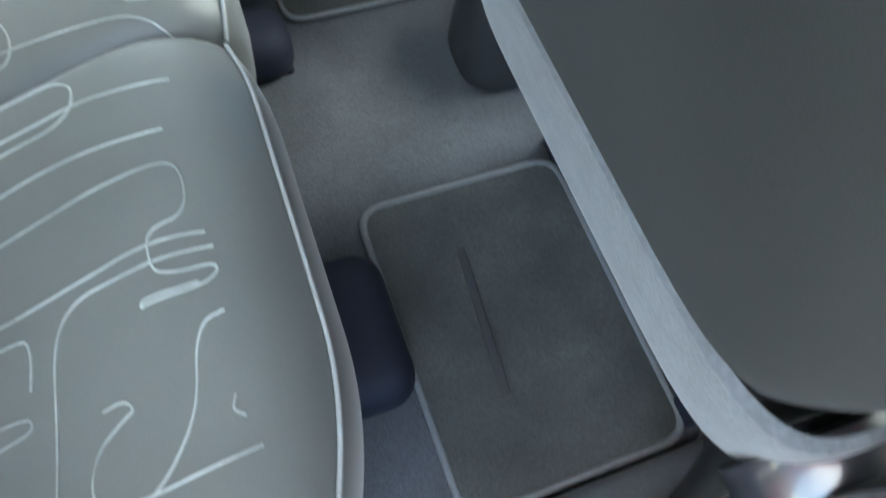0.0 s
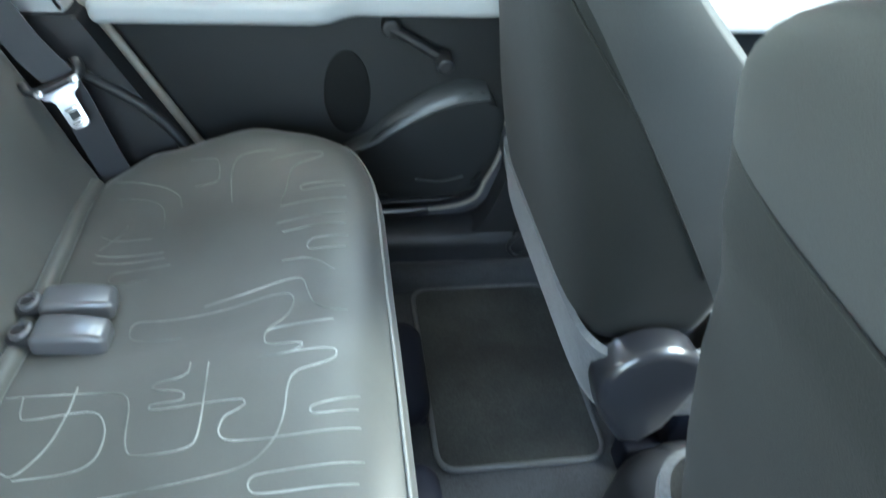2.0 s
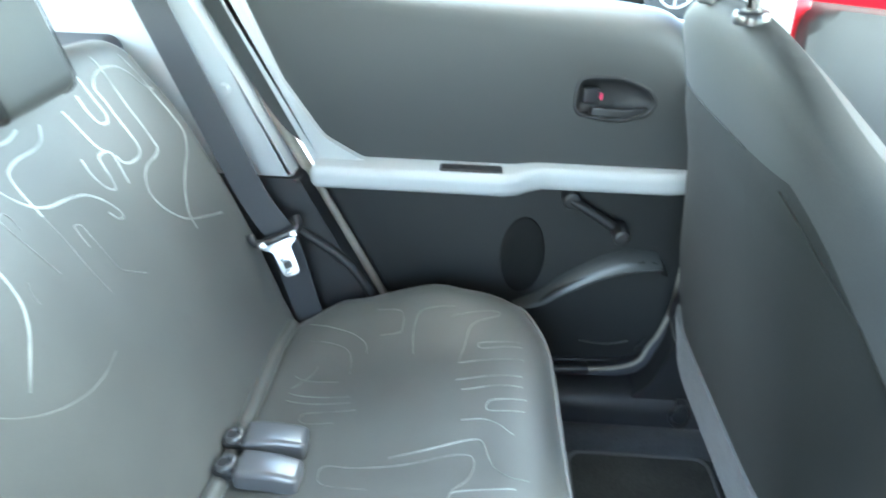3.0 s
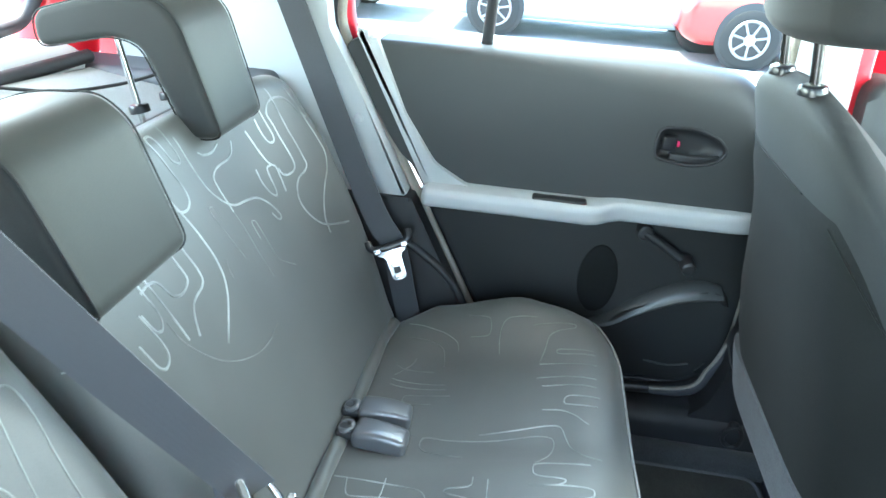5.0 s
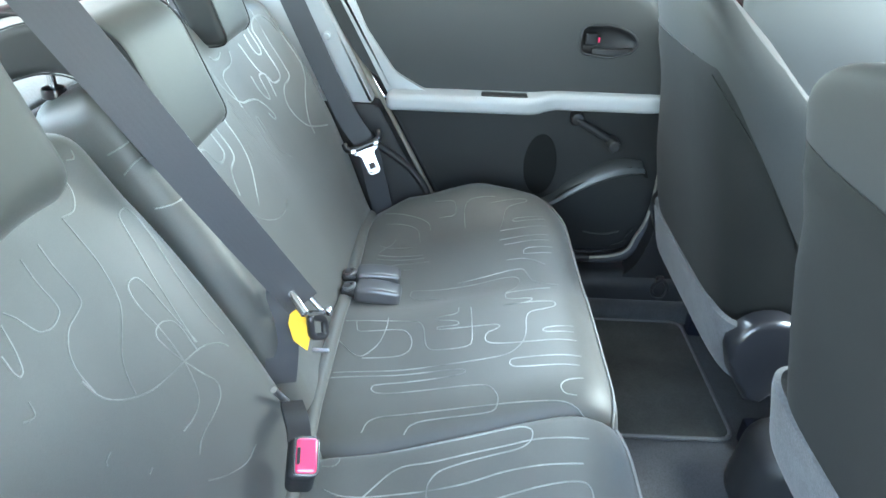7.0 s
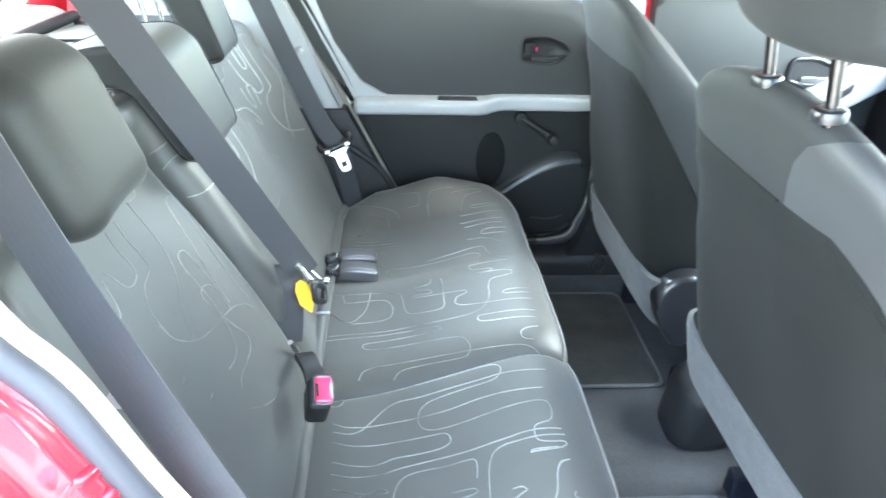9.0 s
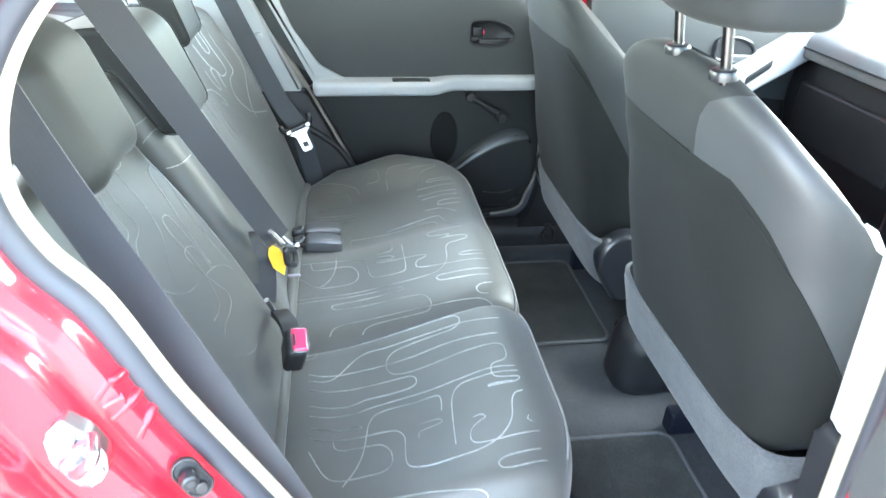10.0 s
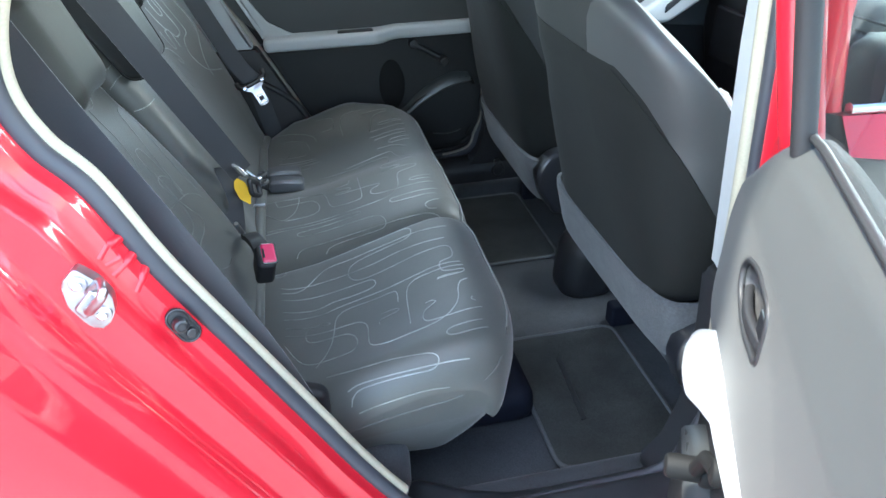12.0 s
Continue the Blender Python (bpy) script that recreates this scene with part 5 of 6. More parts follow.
# ---- belts ----
def belt_tongue(t, at, turn):
    """A black grip with a raised ear at each end and a steel tongue with a window."""
    m = Matrix.Translation(at) @ turn @ Matrix.Diagonal((1.1, 1.1, 1.1, 1))

    def placed(bm):
        bmesh.ops.transform(bm, matrix=m, verts=bm.verts)
        return bm

    grip = tube(curve_through([(-0.036, 0, 0.016), (-0.034, -0.003, 0.004), (-0.02, -0.004, -0.002), (0.02, -0.004, -0.002), (0.034, -0.003, 0.004), (0.036, 0, 0.018)], 5), 0.0065, 12, flat=1.25)
    under(t, part("tongue_grip", placed(grip), BLACK_GLOSS))
    for x in (-0.024, 0.024):
        under(t, part("tongue_lug", placed(rbox((0.014, 0.008, 0.011), 0.0038, (x, -0.009, -0.004))), CHROME, None, "bright steel lug"))
    outline = [(-0.027, -0.004), (0.027, -0.004), (0.025, -0.012), (0.013, -0.018), (0.012, -0.056), (0.008, -0.060), (-0.008, -0.060), (-0.012, -0.056), (-0.013, -0.018), (-0.025, -0.012)]
    bm = placed(slab(rounded(outline, 0.003), -0.008, -0.0045, 0.0012, 3))
    under(t, part("tongue", bm, STEEL, None, "chromed belt tongue"))
    under(t, part("tongue_slot", placed(rbox((0.012, 0.003, 0.011), 0.0012, (0, -0.0075, -0.043))), BLACK))
    for z in (-0.034, -0.053):
        under(t, part("tongue_edge", placed(rbox((0.017, 0.004, 0.005), 0.0019, (0, -0.008, z))), CHROME))


belt = thing("seat_belt", "dark grey belt hanging beside the far end of the bench", "seat belt", "rear belts", at=(-0.42, 0.57, 0.62))
pts = curve_through([(-0.675, 0.602, 1.33), (-0.57, 0.585, 1.08), (-0.47, 0.562, 0.86), (-0.425, 0.553, 0.79), (-0.405, 0.556, 0.70), (-0.385, 0.565, 0.60)])
under(belt, part("webbing", band(pts, (0.9, 0.12, 0.42), 0.047, 0.0016), WEB, smooth=False))
belt_tongue(belt, (-0.428, 0.541, 0.795), Matrix.Rotation(radians(6), 4, "Z") @ Matrix.Rotation(radians(-22), 4, "X") @ Matrix.Rotation(radians(-22), 4, "Y"))
under(belt, part("shoulder_guide", rbox((0.07, 0.02, 0.035), 0.009, (-0.68, 0.605, 1.335)), BLACK))

belt = thing("seat_belt", "dark grey belt drawn down from the roof to the middle seat", "seat belt", "rear belts", at=(-0.44, -0.07, 0.78))
pts = curve_through([(-0.675, -0.338, 1.45), (-0.58, -0.242, 1.2), (-0.503, -0.167, 1.0), (-0.43, -0.09, 0.81)])
under(belt, part("webbing", band(pts, (0.75, 0.45, 0.45), 0.047, 0.0016), WEB, smooth=False))
pts = curve_through([(-0.462, -0.070, 0.818), (-0.460, -0.092, 0.78), (-0.459, -0.118, 0.735), (-0.462, -0.130, 0.70)])
under(belt, part("lower_webbing", band(pts, (0.75, 0.45, -0.2), 0.047, 0.0016), WEB, smooth=False))
ring = rounded([(-0.452, -0.086, 0.839), (-0.441, -0.062, 0.820), (-0.405, -0.078, 0.787), (-0.419, -0.120, 0.815)], 0.009)
under(belt, part("tongue", tube(ring, 0.0042, 10, closed=True), CHROME, None, "chromed belt tongue"))
under(belt, part("tongue_edge", tube([(-0.452, -0.090, 0.840), (-0.420, -0.123, 0.816)], 0.0062, 10), CHROME))
under(belt, part("tongue_end", rbox((0.012, 0.012, 0.012), 0.004, (-0.401, -0.066, 0.781)), CHROME))
lower_ring = rounded([(-0.418, -0.108, 0.802), (-0.404, -0.084, 0.782), (-0.402, -0.092, 0.757), (-0.416, -0.112, 0.770)], 0.008)
under(belt, part("tongue_grip", tube(lower_ring, 0.0055, 10, closed=True), BLACK_GLOSS))
under(belt, part("socket_edge", rbox((0.024, 0.006, 0.005), 0.002, (-0.407, -0.105, 0.742)), STEEL))
bm = slab(rounded([(-0.006, 0.031), (0.009, 0.017), (0.0145, -0.006), (0.004, -0.032), (-0.012, -0.014), (-0.0145, 0.010)], 0.0025), -0.0008, 0.0008, 0)
bmesh.ops.transform(bm, matrix=Matrix.Translation((-0.433, -0.106, 0.779)) @ Matrix.Rotation(radians(24), 4, "Z") @ Matrix.Rotation(radians(-38), 4, "X"), verts=bm.verts)
under(belt, part("tag", bm, YELLOW, None, "bright yellow paper tag"))

belt = thing("seat_belt", "dark grey belt hanging beside the open door", "seat belt", "rear belts", at=(-0.40, -0.62, 0.66))
pts = curve_through([(-0.70, -0.47, 1.37), (-0.66, -0.50, 1.30), (-0.56, -0.58, 1.14), (-0.46, -0.64, 0.98), (-0.38, -0.655, 0.80), (-0.34, -0.64, 0.66)])
under(belt, part("webbing", band(pts, (0.9, -0.1, 0.42), 0.047, 0.0016), WEB, smooth=False))
under(belt, part("shoulder_guide", rbox((0.07, 0.02, 0.035), 0.009, (-0.68, -0.605, 1.335)), BLACK))


def stowed_buckle(at, yaw, label):
    t = thing("belt_buckle", label, "belt buckle", "belt buckles", at=at)
    m = Matrix.Translation(at) @ Matrix.Rotation(radians(yaw), 4, "Z") @ Matrix.Rotation(radians(4), 4, "Y")

    def shape(q):
        """Tapered towards the tip, arched along its back."""
        u = max(0.0, min(1.0, (q.x + 0.0225) / 0.085))
        k = 1.0 - 0.16 * u * u
        return m @ Vector((q.x, q.y * k, (q.z - 0.002) * (0.80 + 0.30 * math.sin(math.pi * (0.15 + 0.7 * u))) + 0.002))

    a = part("body", rbox((0.085, 0.046, 0.031), 0.0085, (0.02, 0, 0.0155), (8, 2, 2), shape), BUCKLE_PALE)
    b = part("neck", rbox((0.034, 0.030, 0.018), 0.0085, (-0.034, 0, 0.013), (2, 1, 1), lambda q: m @ q), BLACK)
    eye = [(-0.036 + 0.010 * math.cos(radians(i)), 0.011 * math.sin(radians(i)), 0.021 + 0.004 * math.cos(radians(i))) for i in range(0, 360, 20)]
    bm = tube(eye, 0.0042, 10, closed=True)
    bmesh.ops.transform(bm, matrix=m, verts=bm.verts)
    under(t, a, b, part("cable_loop", bm, BUCKLE_PALE))


stowed_buckle((-0.388, 0.258, 0.622), 3, "dark grey belt buckle lying on the seat")
stowed_buckle((-0.383, 0.205, 0.622), -3, "dark grey belt buckle lying on the seat")


def red_buckle():
    at = Vector((-0.389, -0.296, 0.740))
    t = thing("belt_buckle", "black belt buckle with a red button standing at the bench's split", "belt buckle", "belt buckles", at=at)
    m = Matrix.Translation(at) @ Matrix.Rotation(radians(24), 4, "X") @ Matrix.Rotation(radians(12), 4, "Y") @ Matrix.Rotation(radians(6), 4, "Z")
    a = part("body", rbox((0.034, 0.050, 0.062), 0.009, (-0.004, 0, -0.034), (1, 2, 2), lambda q: m @ q), BLACK)
    b = part("rim", tube(rounded([(0.0135, 0.0215, 0), (-0.0125, 0.0215, 0), (-0.0125, -0.0215, 0), (0.0135, -0.0215, 0)], 0.006), 0.0022, 8, closed=True), BUCKLE)
    b.data.transform(m)
    c = part("button", rbox((0.0255, 0.042, 0.012), 0.005, (0.0005, 0.0, -0.0015), (2, 2, 1), lambda q: m @ q), PINK, None, "red release button")
    d = part("slot", rbox((0.004, 0.020, 0.004), 0.0015, (-0.0085, -0.001, 0.0035), (1, 1, 1), lambda q: m @ q), BLACK)
    under(t, a, b, c, d)
    web = thing("belt_stalk", "short black belt stalk between the seat cushions", "belt stalk", at=(-0.42, -0.2, 0.68))
    bm = band(curve_through([(-0.428, -0.200, 0.728), (-0.418, -0.225, 0.736), (-0.408, -0.250, 0.736), (-0.400, -0.278, 0.724)]), (1, 0.3, -0.1), 0.028, 0.010)
    under(web, part("sleeve", bm, BLACK))
    under(web, part("steel_edge", tube([(-0.444, -0.215, 0.765), (-0.436, -0.19, 0.722)], 0.0042, 10), STEEL, None, "bright steel edge"))


red_buckle()

loop = thing("cord_loop", "small black cord loop hanging at the sill beside the passenger seat", "cord", at=(0.305, 0.604, 0.385))
under(loop, part("loop", tube([(0.305 + 0.019 * math.cos(radians(a)), 0.604 + 0.004 * math.sin(radians(2 * a)), 0.414 + 0.026 * math.sin(radians(a))) for a in range(0, 360, 15)], 0.0048, 10, closed=True), BLACK))
under(loop, part("clip", rbox((0.020, 0.014, 0.016), 0.005, (0.303, 0.609, 0.442)), BLACK))

# ---- floor mats ----


def floor_mat(x0, x1, y0, y1, label, slit):
    t = thing("floor_mat", label, "floor mat", "rear floor mats", at=((x0 + x1) / 2, (y0 + y1) / 2, FLOOR))
    line = rounded([(x0, y0, 0), (x1, y0, 0), (x1, y1, 0), (x0, y1, 0)], 0.035, k=6)
    bm = bmesh.new()
    a = [bm.verts.new((p.x, p.y, FLOOR + 0.008)) for p in line]
    b = [bm.verts.new((p.x, p.y, FLOOR + 0.001)) for p in line]
    bm.faces.new(a)
    ring_faces(bm, a, b)
    pile = part("carpet_top", bm, MAT_PILE)
    edge = part("binding", tube([(p.x, p.y, FLOOR + 0.007) for p in line], 0.0048, 8, closed=True), MAT_EDGE, None, "grey stitched binding")
    under(t, pile, edge)
    if slit:
        cx = x0 + 0.34 * (x1 - x0)
        under(t, part("slit", rbox((0.012, 0.19, 0.003), 0.0014, (cx, (y0 + y1) / 2 + 0.01, FLOOR + 0.009), (1, 6, 1), lambda q: q + Vector(((q.y - y0) * 0.08 - 0.01, 0, 0))), BLACK, None, "dark worn slit"))


floor_mat(0.096, 0.372, -0.56, -0.168, "dark grey carpet floor mat with a worn slit", True)
floor_mat(0.092, 0.362, 0.165, 0.57, "dark grey carpet floor mat on the far side", False)


# ---- seat rails under the bench ----
def bench_foot(x, y, w):
    t = thing("rail_cover", "dark plastic cover on a seat rail under the bench", "seat rail", "rail covers", at=(x, y, FLOOR))

    def shape(q):
        return Vector((q.x - 0.04 * max(0, q.z - FLOOR - 0.03), q.y, q.z))

    under(t, part("cover", rbox((0.20, w, 0.09), 0.035, (x - 0.06, y, FLOOR + 0.04), (4, 4, 2), shape), NAVY), part("base_flange", rbox((0.185, w - 0.03, 0.012), 0.005, (x - 0.058, y, FLOOR + 0.006)), NAVY))


bench_foot(0.055, -0.335, 0.18)
bench_foot(0.046, 0.105, 0.09)
bench_foot(0.05, 0.335, 0.19)


# ---- front seats ----
SEAM = 1.088


def front_seat(c, label, outer, shift=0.0, patch=0.118, skirt_span=(0.562, 0.68), patch_tone=None):
    """c: the y of the seat's middle; outer: -1 or 1, the side that faces its door."""
    t = thing("front_seat", label, "car seat", "front seats", at=(0.45, c, FLOOR))

    z0, z1 = skirt_span

    def along(z, table):
        """Reads a small table of heights and values."""
        for (za, va), (zb, vb) in zip(table, table[1:]):
            if z <= zb:
                return va + (vb - va) * max(0.0, (z - za) / (zb - za))
        return table[-1][1]

    def ring_at(z):
        """Half width, rear face, widest line and front face of the seat back at a height, and how square its rear corners are."""
        u = min(1.0, max(0.0, (z - 1.06) / 0.147))
        v = max(0.0, min(1.0, (z - 1.02) / 0.187))
        wide = (0.256 + 0.008 * math.sin((z - 0.64) / 0.56 * math.pi)) * max(0.0, 1 - v ** 4.5) ** (1 / 4.5)
        wide -= 0.026 * max(0.0, 1 - (z - z1) / 0.15) ** 2
        mid = 0.340 - 0.235 * (min(z, 1.06) - 0.67)
        rear = mid + (0.152 - mid) * u ** 2 - 0.105 * (1 - u * u) ** 0.5
        widest = max(rear, along(z, ((0.6, 0.365), (0.93, 0.362), (0.973, 0.346), (1.036, 0.303), (1.086, 0.262), (1.136, 0.224), (1.169, 0.192), (1.207, 0.152))))
        return wide, rear, widest, widest + along(z, ((0.6, 0.07), (0.9, 0.05), (1.0, 0.026), (1.1, 0.013), (1.18, 0.006), (1.207, 0.0))), along(z, ((0.72, 0.30), (0.82, 0.40), (1.0, 0.72), (1.2, 0.78)))

    def squareness(z, y):
        """The corner towards the car's middle is squarer than the one beside the door."""
        square = ring_at(z)[4]
        return square * (1 - 0.32 * max(0.0, min(1.0, (z - 0.80) / 0.12))) if y * outer < 0 else square

    def ring_point(z, a, grow=0.0):
        """A point of the section at that height, at the angle a from its +y end."""
        wide, rear, widest, front, _ = ring_at(z)
        ca, sa = math.cos(a), math.sin(a)
        square = squareness(z, ca)
        if sa >= 0:
            x = widest - (widest - rear + grow) * sa ** square
        else:
            x = widest + (front - widest + grow) * (-sa) ** 0.8
        return x, math.copysign(abs(ca) ** (square if sa >= 0 else 0.7), ca) * (wide + grow)

    def sag(z, off):
        """Shoulders lie lower than the middle of the top."""
        return z - 0.045 * (off / 0.25) ** 2 * max(0.0, min(1.0, (z - 0.98) / 0.2))

    bm = bmesh.new()
    rows, turns = [], 64
    foot = z1 - 0.02
    for z in [foot + (1.06 - foot) * i / 18 for i in range(18)] + [1.06 + 0.1465 * math.sin(math.pi / 2 * i / 14) for i in range(15)]:
        row = []
        for j in range(turns):
            x, off = ring_point(z, 2 * math.pi * j / turns)
            row.append(bm.verts.new((x, c + off, sag(z, off))))
        rows.append(row)
    for lo, hi in zip(rows, rows[1:]):
        for j in range(turns):
            bm.faces.new((lo[j], lo[(j + 1) % turns], hi[(j + 1) % turns], hi[j]))
    bm.faces.new(rows[0][::-1])
    bm.faces.new(rows[-1])
    # the smooth shoulder patch: its upper edge is an arc on the back, its lower edge falls forward along the side
    edge = c - patch
    bound = [(edge - 0.13, 1.196), (edge - 0.075, 1.188), (edge - 0.035, 1.168), (edge - 0.012, 1.142), (edge - 0.002, 1.115), (edge, SEAM)]
    knee = ring_at(SEAM)[1] + 0.008
    cuts = [((0, 0, SEAM), (0, 0, 1)), ((knee, 0, SEAM), (1.55, 0, 1)), ((0, edge, 0), (0, 1, 0))]
    cuts += [((0, p[0], p[1]), (0, q[1] - p[1], p[0] - q[0])) for p, q in zip(bound, bound[1:])]
    for at, normal in cuts:
        bmesh.ops.bisect_plane(bm, geom=bm.verts[:] + bm.edges[:] + bm.faces[:], plane_co=at, plane_no=normal)

    def on_patch(p):
        if p.z < SEAM:
            return p.y < edge and p.z > SEAM - 1.55 * max(0.0, p.x - knee)
        for a, b in zip(bound, bound[1:]):
            if b[1] <= p.z <= a[1]:
                return p.y < a[0] + (b[0] - a[0]) * (a[1] - p.z) / (a[1] - b[1])
        return False

    bmesh.ops.recalc_face_normals(bm, faces=bm.faces)
    bm.normal_update()
    smooth = {tuple(round(k, 5) for k in v.co): v.normal.copy() for v in bm.verts}
    zones = {"panel": [], "patch": []}
    for f in bm.faces:
        p = f.calc_center_median()
        _, _, widest, front, _ = ring_at(min(p.z, 1.2))
        if on_patch(p) and p.x < widest + 0.7 * (front - widest):
            zones["patch"].append(f)
        elif p.z < SEAM and p.x < widest + 0.2 * (front - widest):
            zones["panel"].append(f)
    cut = {}
    for zone, faces in zones.items():
        cut[zone] = bmesh.new()
        for f in faces:
            cut[zone].faces.new([cut[zone].verts.new(v.co) for v in f.verts])
        bmesh.ops.remove_doubles(cut[zone], verts=cut[zone].verts, dist=1e-5)
    bmesh.ops.delete(bm, geom=zones["panel"] + zones["patch"], context="FACES")
    a = part("backrest", bm, CLOTH_CAP, outward=True)
    b = part("back_panel", cut["panel"], CLOTH_BACK, None, "dark knitted back panel", outward=True)
    d = part("shoulder_patch", cut["patch"], patch_tone or CLOTH_PALE, None, "smooth grey cloth shoulder patch", outward=True)
    for ob in (a, b, d):
        ob.data.normals_split_custom_set_from_vertices([smooth.get(tuple(round(k, 5) for k in v.co), v.normal) for v in ob.data.vertices])
    line = []
    for i in range(49):
        x, off = ring_point(SEAM + 0.012, math.pi * (0.06 + 0.88 * i / 48))
        if off > -patch:
            line.append((x - 0.0005, c + off, SEAM))
    e = part("seam", tube(line, 0.0012, 6), CLOTH_BACK)
    # a fine seam along the patch's lower edge
    hem = []
    for i in range(60):
        z = SEAM - 0.30 * i / 59
        x = knee + (SEAM - z) / 1.55
        wide, rear, widest, front, _ = ring_at(z)
        square = squareness(z, -1)
        if x < widest and wide > 0:
            k = max(0.0, min(1.0, (widest - x) / (widest - rear)))
            off = wide * max(0.0, 1 - k ** (2 / square)) ** (square / 2)
            if off > patch:
                hem.append((x - 0.0006, c - off - 0.0006, sag(z, off)))
    if len(hem) > 3:
        under(t, part("piping", tube(hem, 0.0011, 6), CLOTH_BACK, None, "dark seam below the shoulder patch"))
    under(t, a, b, d, e)

    shell, rows = bmesh.new(), []
    for k, z in ((-0.02, z0 + 0.004), (0.0, z0 - 0.004), (0.004, z0 + 0.004), (0.006, z0 + 0.02), (0.006, z1 - 0.02), (0.004, z1 - 0.004), (-0.004, z1)):
        row = []
        for j in range(turns):
            x, off = ring_point(z1, 2 * math.pi * j / turns, k)
            row.append(shell.verts.new((x + 0.235 * (z1 - z), c + off * ((0.268 if off * outer < 0 else 0.256) + k) / (0.23 + k), z)))
        rows.append(row)
    for lo, hi in zip(rows, rows[1:]):
        for j in range(turns):
            shell.faces.new((lo[j], lo[(j + 1) % turns], hi[(j + 1) % turns], hi[j]))
    under(t, part("skirt", shell, VELOUR, None, "grey velour strip under the back panel"))
    for s in (-1, 1):
        if outer < 0 < s:
            continue  # the driver's seat has its hinge on the door's side alone
        arc = [(0.312 + 0.066 * math.cos(radians(a_)), 0.642 + 0.062 * math.sin(radians(a_))) for a_ in range(-10, 201, 14)]
        drop_ = arc + [(0.262, 0.585), (0.295, 0.535), (0.325, 0.528), (0.352, 0.56)]
        y_in, y_out = c + s * 0.250, c + s * 0.290
        cap = slab(drop_, y_out, y_in, 0.012, 4)
        cover = part("hinge_cover", cap, BLACK_GLOSS, None, "drop-shaped black hinge cover")
        under(t, cover)
        if outer < 0:
            ring = [(0.308 + 0.047 * math.cos(radians(a_)), y_out + s * 0.001, 0.640 + 0.045 * math.sin(radians(a_))) for a_ in range(0, 360, 10)]
            part("rim", tube(ring, 0.0035, 10, closed=True), BLACK_GLOSS, cover)
            part("boss", disc((0.308, y_out - s * 0.002, 0.640), (0, s, 0), 0.021, 0.007, 0.004, 28), RUBBER, cover, "grey round boss")
    under(t, part("cushion", rbox((0.50, 0.48, 0.16), 0.05, (0.56, c, 0.57), (4, 4, 2)), CLOTH_PALE))
    for s in (-1, 1):
        under(t, part("seat_rail", rbox((0.5, 0.04, 0.06), 0.008, (0.62, c + s * 0.19, FLOOR + 0.03)), NAVY))
        under(t, part("leg", rbox((0.06, 0.04, 0.12), 0.01, (0.46, c + s * 0.19, FLOOR + 0.10)), NAVY))
    # headrest on two posts
    for s in (-1, 1):
        p0, p1 = Vector((0.138, c + shift + s * 0.062, 1.185)), Vector((0.118, c + shift + s * 0.062, 1.30))
        under(t, part("headrest_post", tube([p0, p1], 0.0065, 12), POST_STEEL, None, "steel headrest post, dark reflections painted into its colour"))
        under(t, part("post_collar", disc((0.134, c + shift + s * 0.062, 1.198), (-0.1, 0, 1), 0.017, 0.012, 0.005, 24), BLACK_GLOSS))

    def pad(q):
        k = (q.y - c - shift) / 0.15
        return Vector((q.x - 0.2 * (q.z - 1.3) + 0.03 * k * k, q.y, q.z + 0.012 * k * k))

    under(t, part("headrest", rbox((0.10, 0.29, 0.19), 0.022, (0.13, c + shift, 1.35), (2, 8, 5), pad), CLOTH_CAP, None, "grey cloth headrest"))
    return t


driver = front_seat(-0.345, "driver's charcoal cloth seat with grey velour skirt", -1, -0.04, 0.06, (0.606, 0.728))
# same patch as the driver's; its weaker light is put into a darker cloth
passenger = front_seat(0.35, "passenger's charcoal cloth seat with grey velour skirt", 1, patch_tone=CLOTH_CAP)
label_tag = tagged(part("seat_label", rbox((0.005, 0.020, 0.037), 0.0015, (0, 0, 0), (1, 1, 1), lambda q: Matrix.Translation((0.259, -0.607, 1.067)) @ Matrix.Rotation(radians(-37), 4, "Y") @ q), PAPER), "small white fabric label sewn on the seat's edge")
label_tag.parent = driver
label_tag.matrix_parent_inverse = Matrix.Translation(-driver.location)


# ---- parcel shelf ----
shelf = thing("parcel_shelf", "grey carpeted parcel shelf behind the rear bench", "shelf", at=(-0.95, 0, 1.03))
under(shelf, part("board", rbox((0.24, 1.10, 0.022), 0.009, (-0.86, 0, 1.075), (2, 8, 1), lambda q: q + Vector((0, 0, 0.14 * (-0.86 - q.x) - 0.02 * (q.y / 0.5) ** 2))), CLOTH_SHELF))
under(shelf, part("front_lip", rbox((0.035, 1.10, 0.07), 0.012, (-0.742, 0, 1.03), (1, 6, 1)), BLACK))
under(shelf, part("rear_strip", tube([(-0.985, -0.54, 1.095), (-0.985, 0.0, 1.103), (-0.985, 0.54, 1.095)], 0.012, 8), BLACK, None, "black edge strip"))
under(shelf, part("cord", tube(curve_through([(-0.985, 0.20, 1.118), (-0.955, 0.28, 1.10), (-0.90, 0.345, 1.085), (-0.85, 0.42, 1.085), (-0.80, 0.46, 1.10)]), 0.0028, 8), BLACK, None, "thin black cord"))
for s in (-1, 1):
    shoulder = thing("shelf_support", "dark grey plastic shelf support beside the parcel shelf", "trim", "shelf supports", at=(-0.8, 0.58 * s, 1.0))
    under(shoulder, part("ledge", rbox((0.40, 0.12, 0.10), 0.02, (-0.86, 0.575 * s, 1.035), (3, 1, 1)), RUBBER))


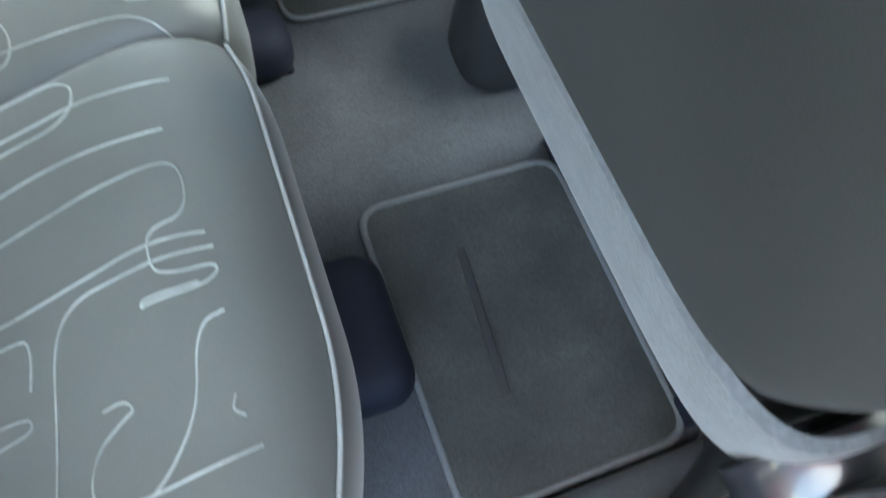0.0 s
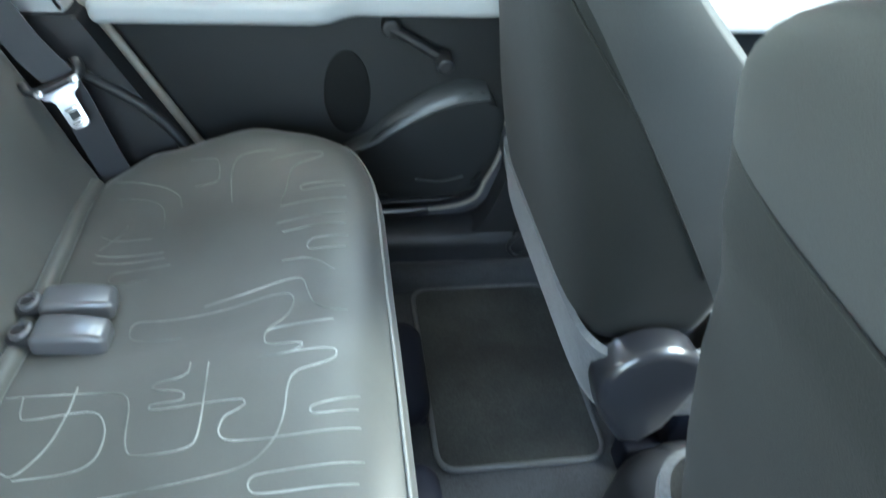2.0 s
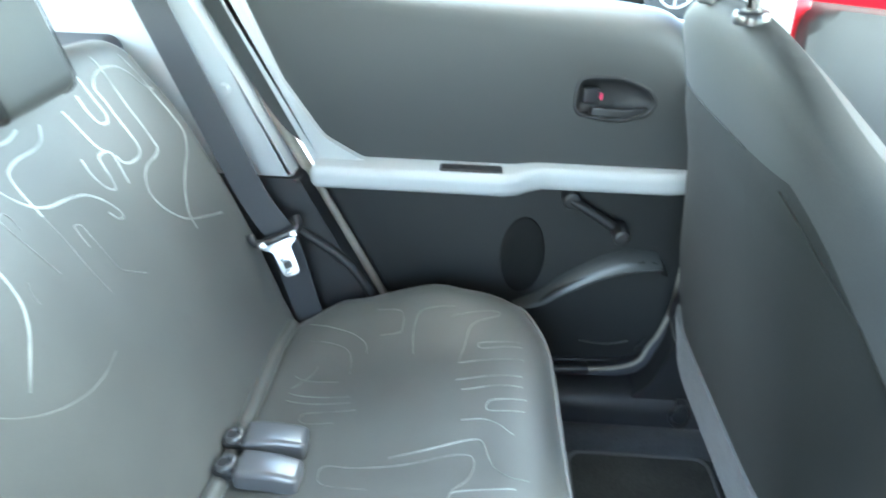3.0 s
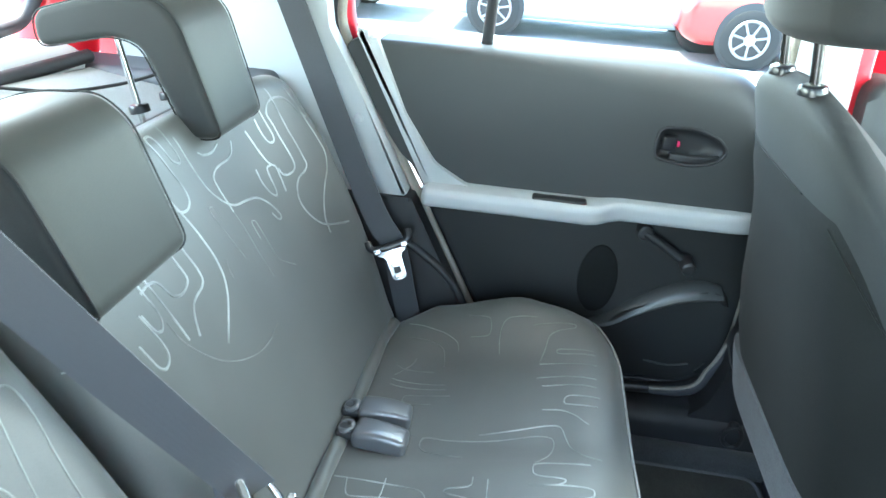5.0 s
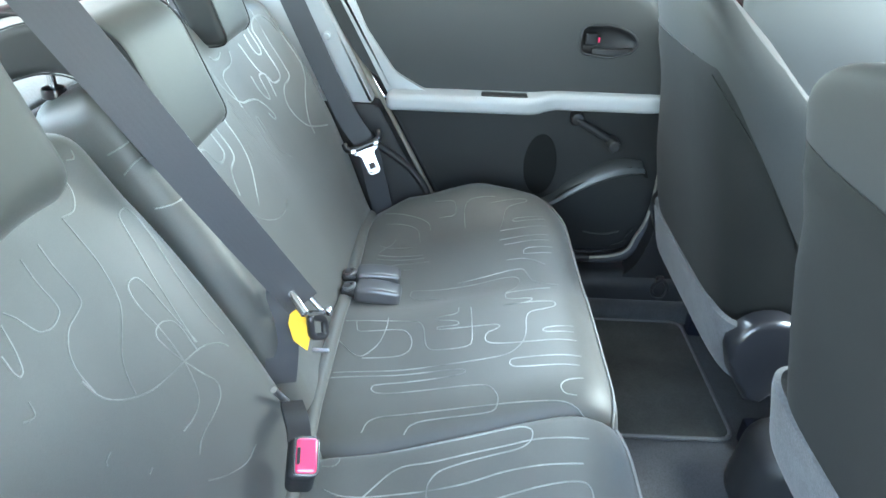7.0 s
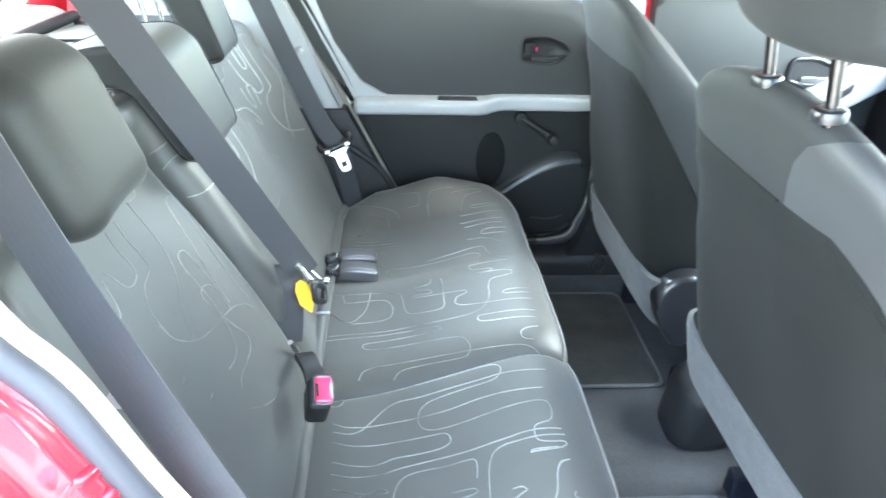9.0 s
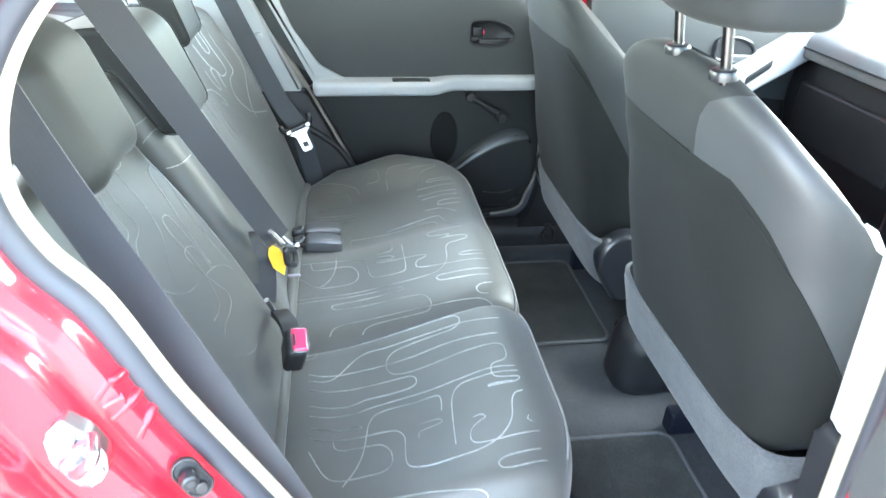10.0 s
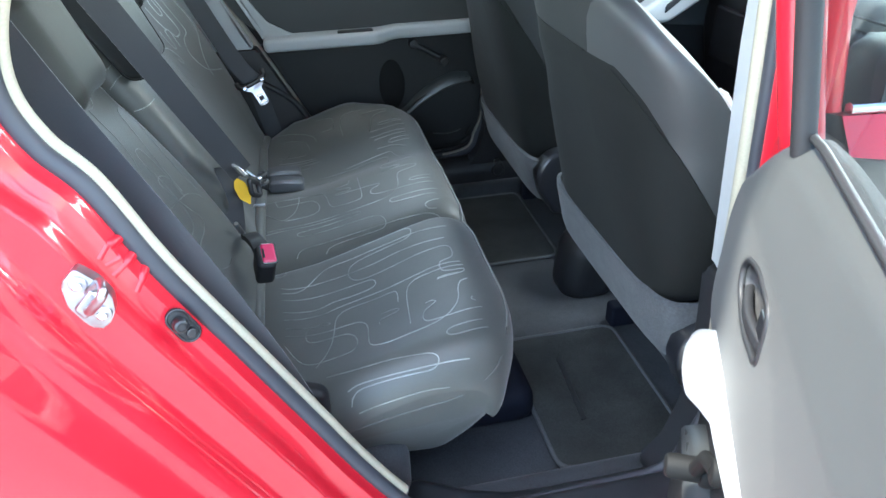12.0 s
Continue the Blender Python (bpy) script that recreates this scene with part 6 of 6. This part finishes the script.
# ---- parked cars outside ----
def parked_car(x, y, turn, paint, label):
    t = thing("parked_car", label, "car", "parked cars")
    low = rounded([(-2.0, 0.3), (-2.05, 0.55), (-1.95, 0.78), (-1.0, 0.98), (1.75, 1.0), (2.0, 0.85), (2.02, 0.35), (1.8, 0.22), (-1.8, 0.2)], 0.12)
    part("body", loft_y(low, -0.83, 0.83, 0.14), paint, t)
    cabin = rounded([(-1.15, 0.93), (-0.45, 1.42), (1.0, 1.46), (1.75, 0.98), (1.7, 0.9)], 0.12)
    part("cabin", loft_y(cabin, -0.72, 0.72, 0.12), paint, t)
    for s in (-1, 1):
        win = rounded([(-0.85, 1.0), (-0.38, 1.34), (0.9, 1.37), (1.35, 1.03)], 0.06)
        part("side_window", slab(win, s * 0.735, s * 0.70, 0.0), BLACK_GLOSS, t)
        for wx in (-1.28, 1.25):
            part("wheel_arch", disc((wx, s * 0.80, 0.33), (0, s, 0), 0.36, 0.035, 0.01, 40), BLACK, t)
            tyre = part("wheel", disc((wx, s * 0.70, 0.31), (0, s, 0), 0.31, 0.15, 0.03, 40), TYRE, t)
            ring = [(wx + 0.195 * math.cos(radians(a)), s * 0.853, 0.31 + 0.195 * math.sin(radians(a))) for a in range(0, 360, 12)]
            rim = part("rim", tube(ring, 0.016, 10, closed=True), ALLOY, tyre)
            part("rim_well", disc((wx, s * 0.845, 0.31), (0, s, 0), 0.19, 0.006, 0.003, 40), BLACK, rim)
            for k in range(7):
                a = radians(360 * k / 7 + 12)
                part("spoke", tube([(wx + d * math.cos(a), s * 0.857, 0.31 + d * math.sin(a)) for d in (0.04, 0.12, 0.19)], 0.014, 8), ALLOY, tyre)
            part("hub", disc((wx, s * 0.856, 0.31), (0, s, 0), 0.06, 0.014, 0.006, 24), STEEL, tyre)
    part("windscreen", slab([(-1.08, 1.0), (-0.48, 1.38), (-0.46, 1.36), (-1.04, 0.98)], -0.6, 0.6, 0), BLACK_GLOSS, t)
    for s in (-1, 1):
        part("headlight", rbox((0.2, 0.3, 0.14), 0.05, (-1.92, s * 0.6, 0.72)), PAPER, t, "clear headlight")
    t.matrix_world = pose(x, y, 0, 0, 0, turn)
    return t


parked_car(3.26, 8.15, 0, PAINT_RED, "red hatchback parked across the lot")
parked_car(0.45, 9.0, 0, PAINT_BLUE, "pale blue saloon parked across the lot")
parked_car(-4.2, 9.3, 0, PAINT_WHITE, "white car parked across the lot")
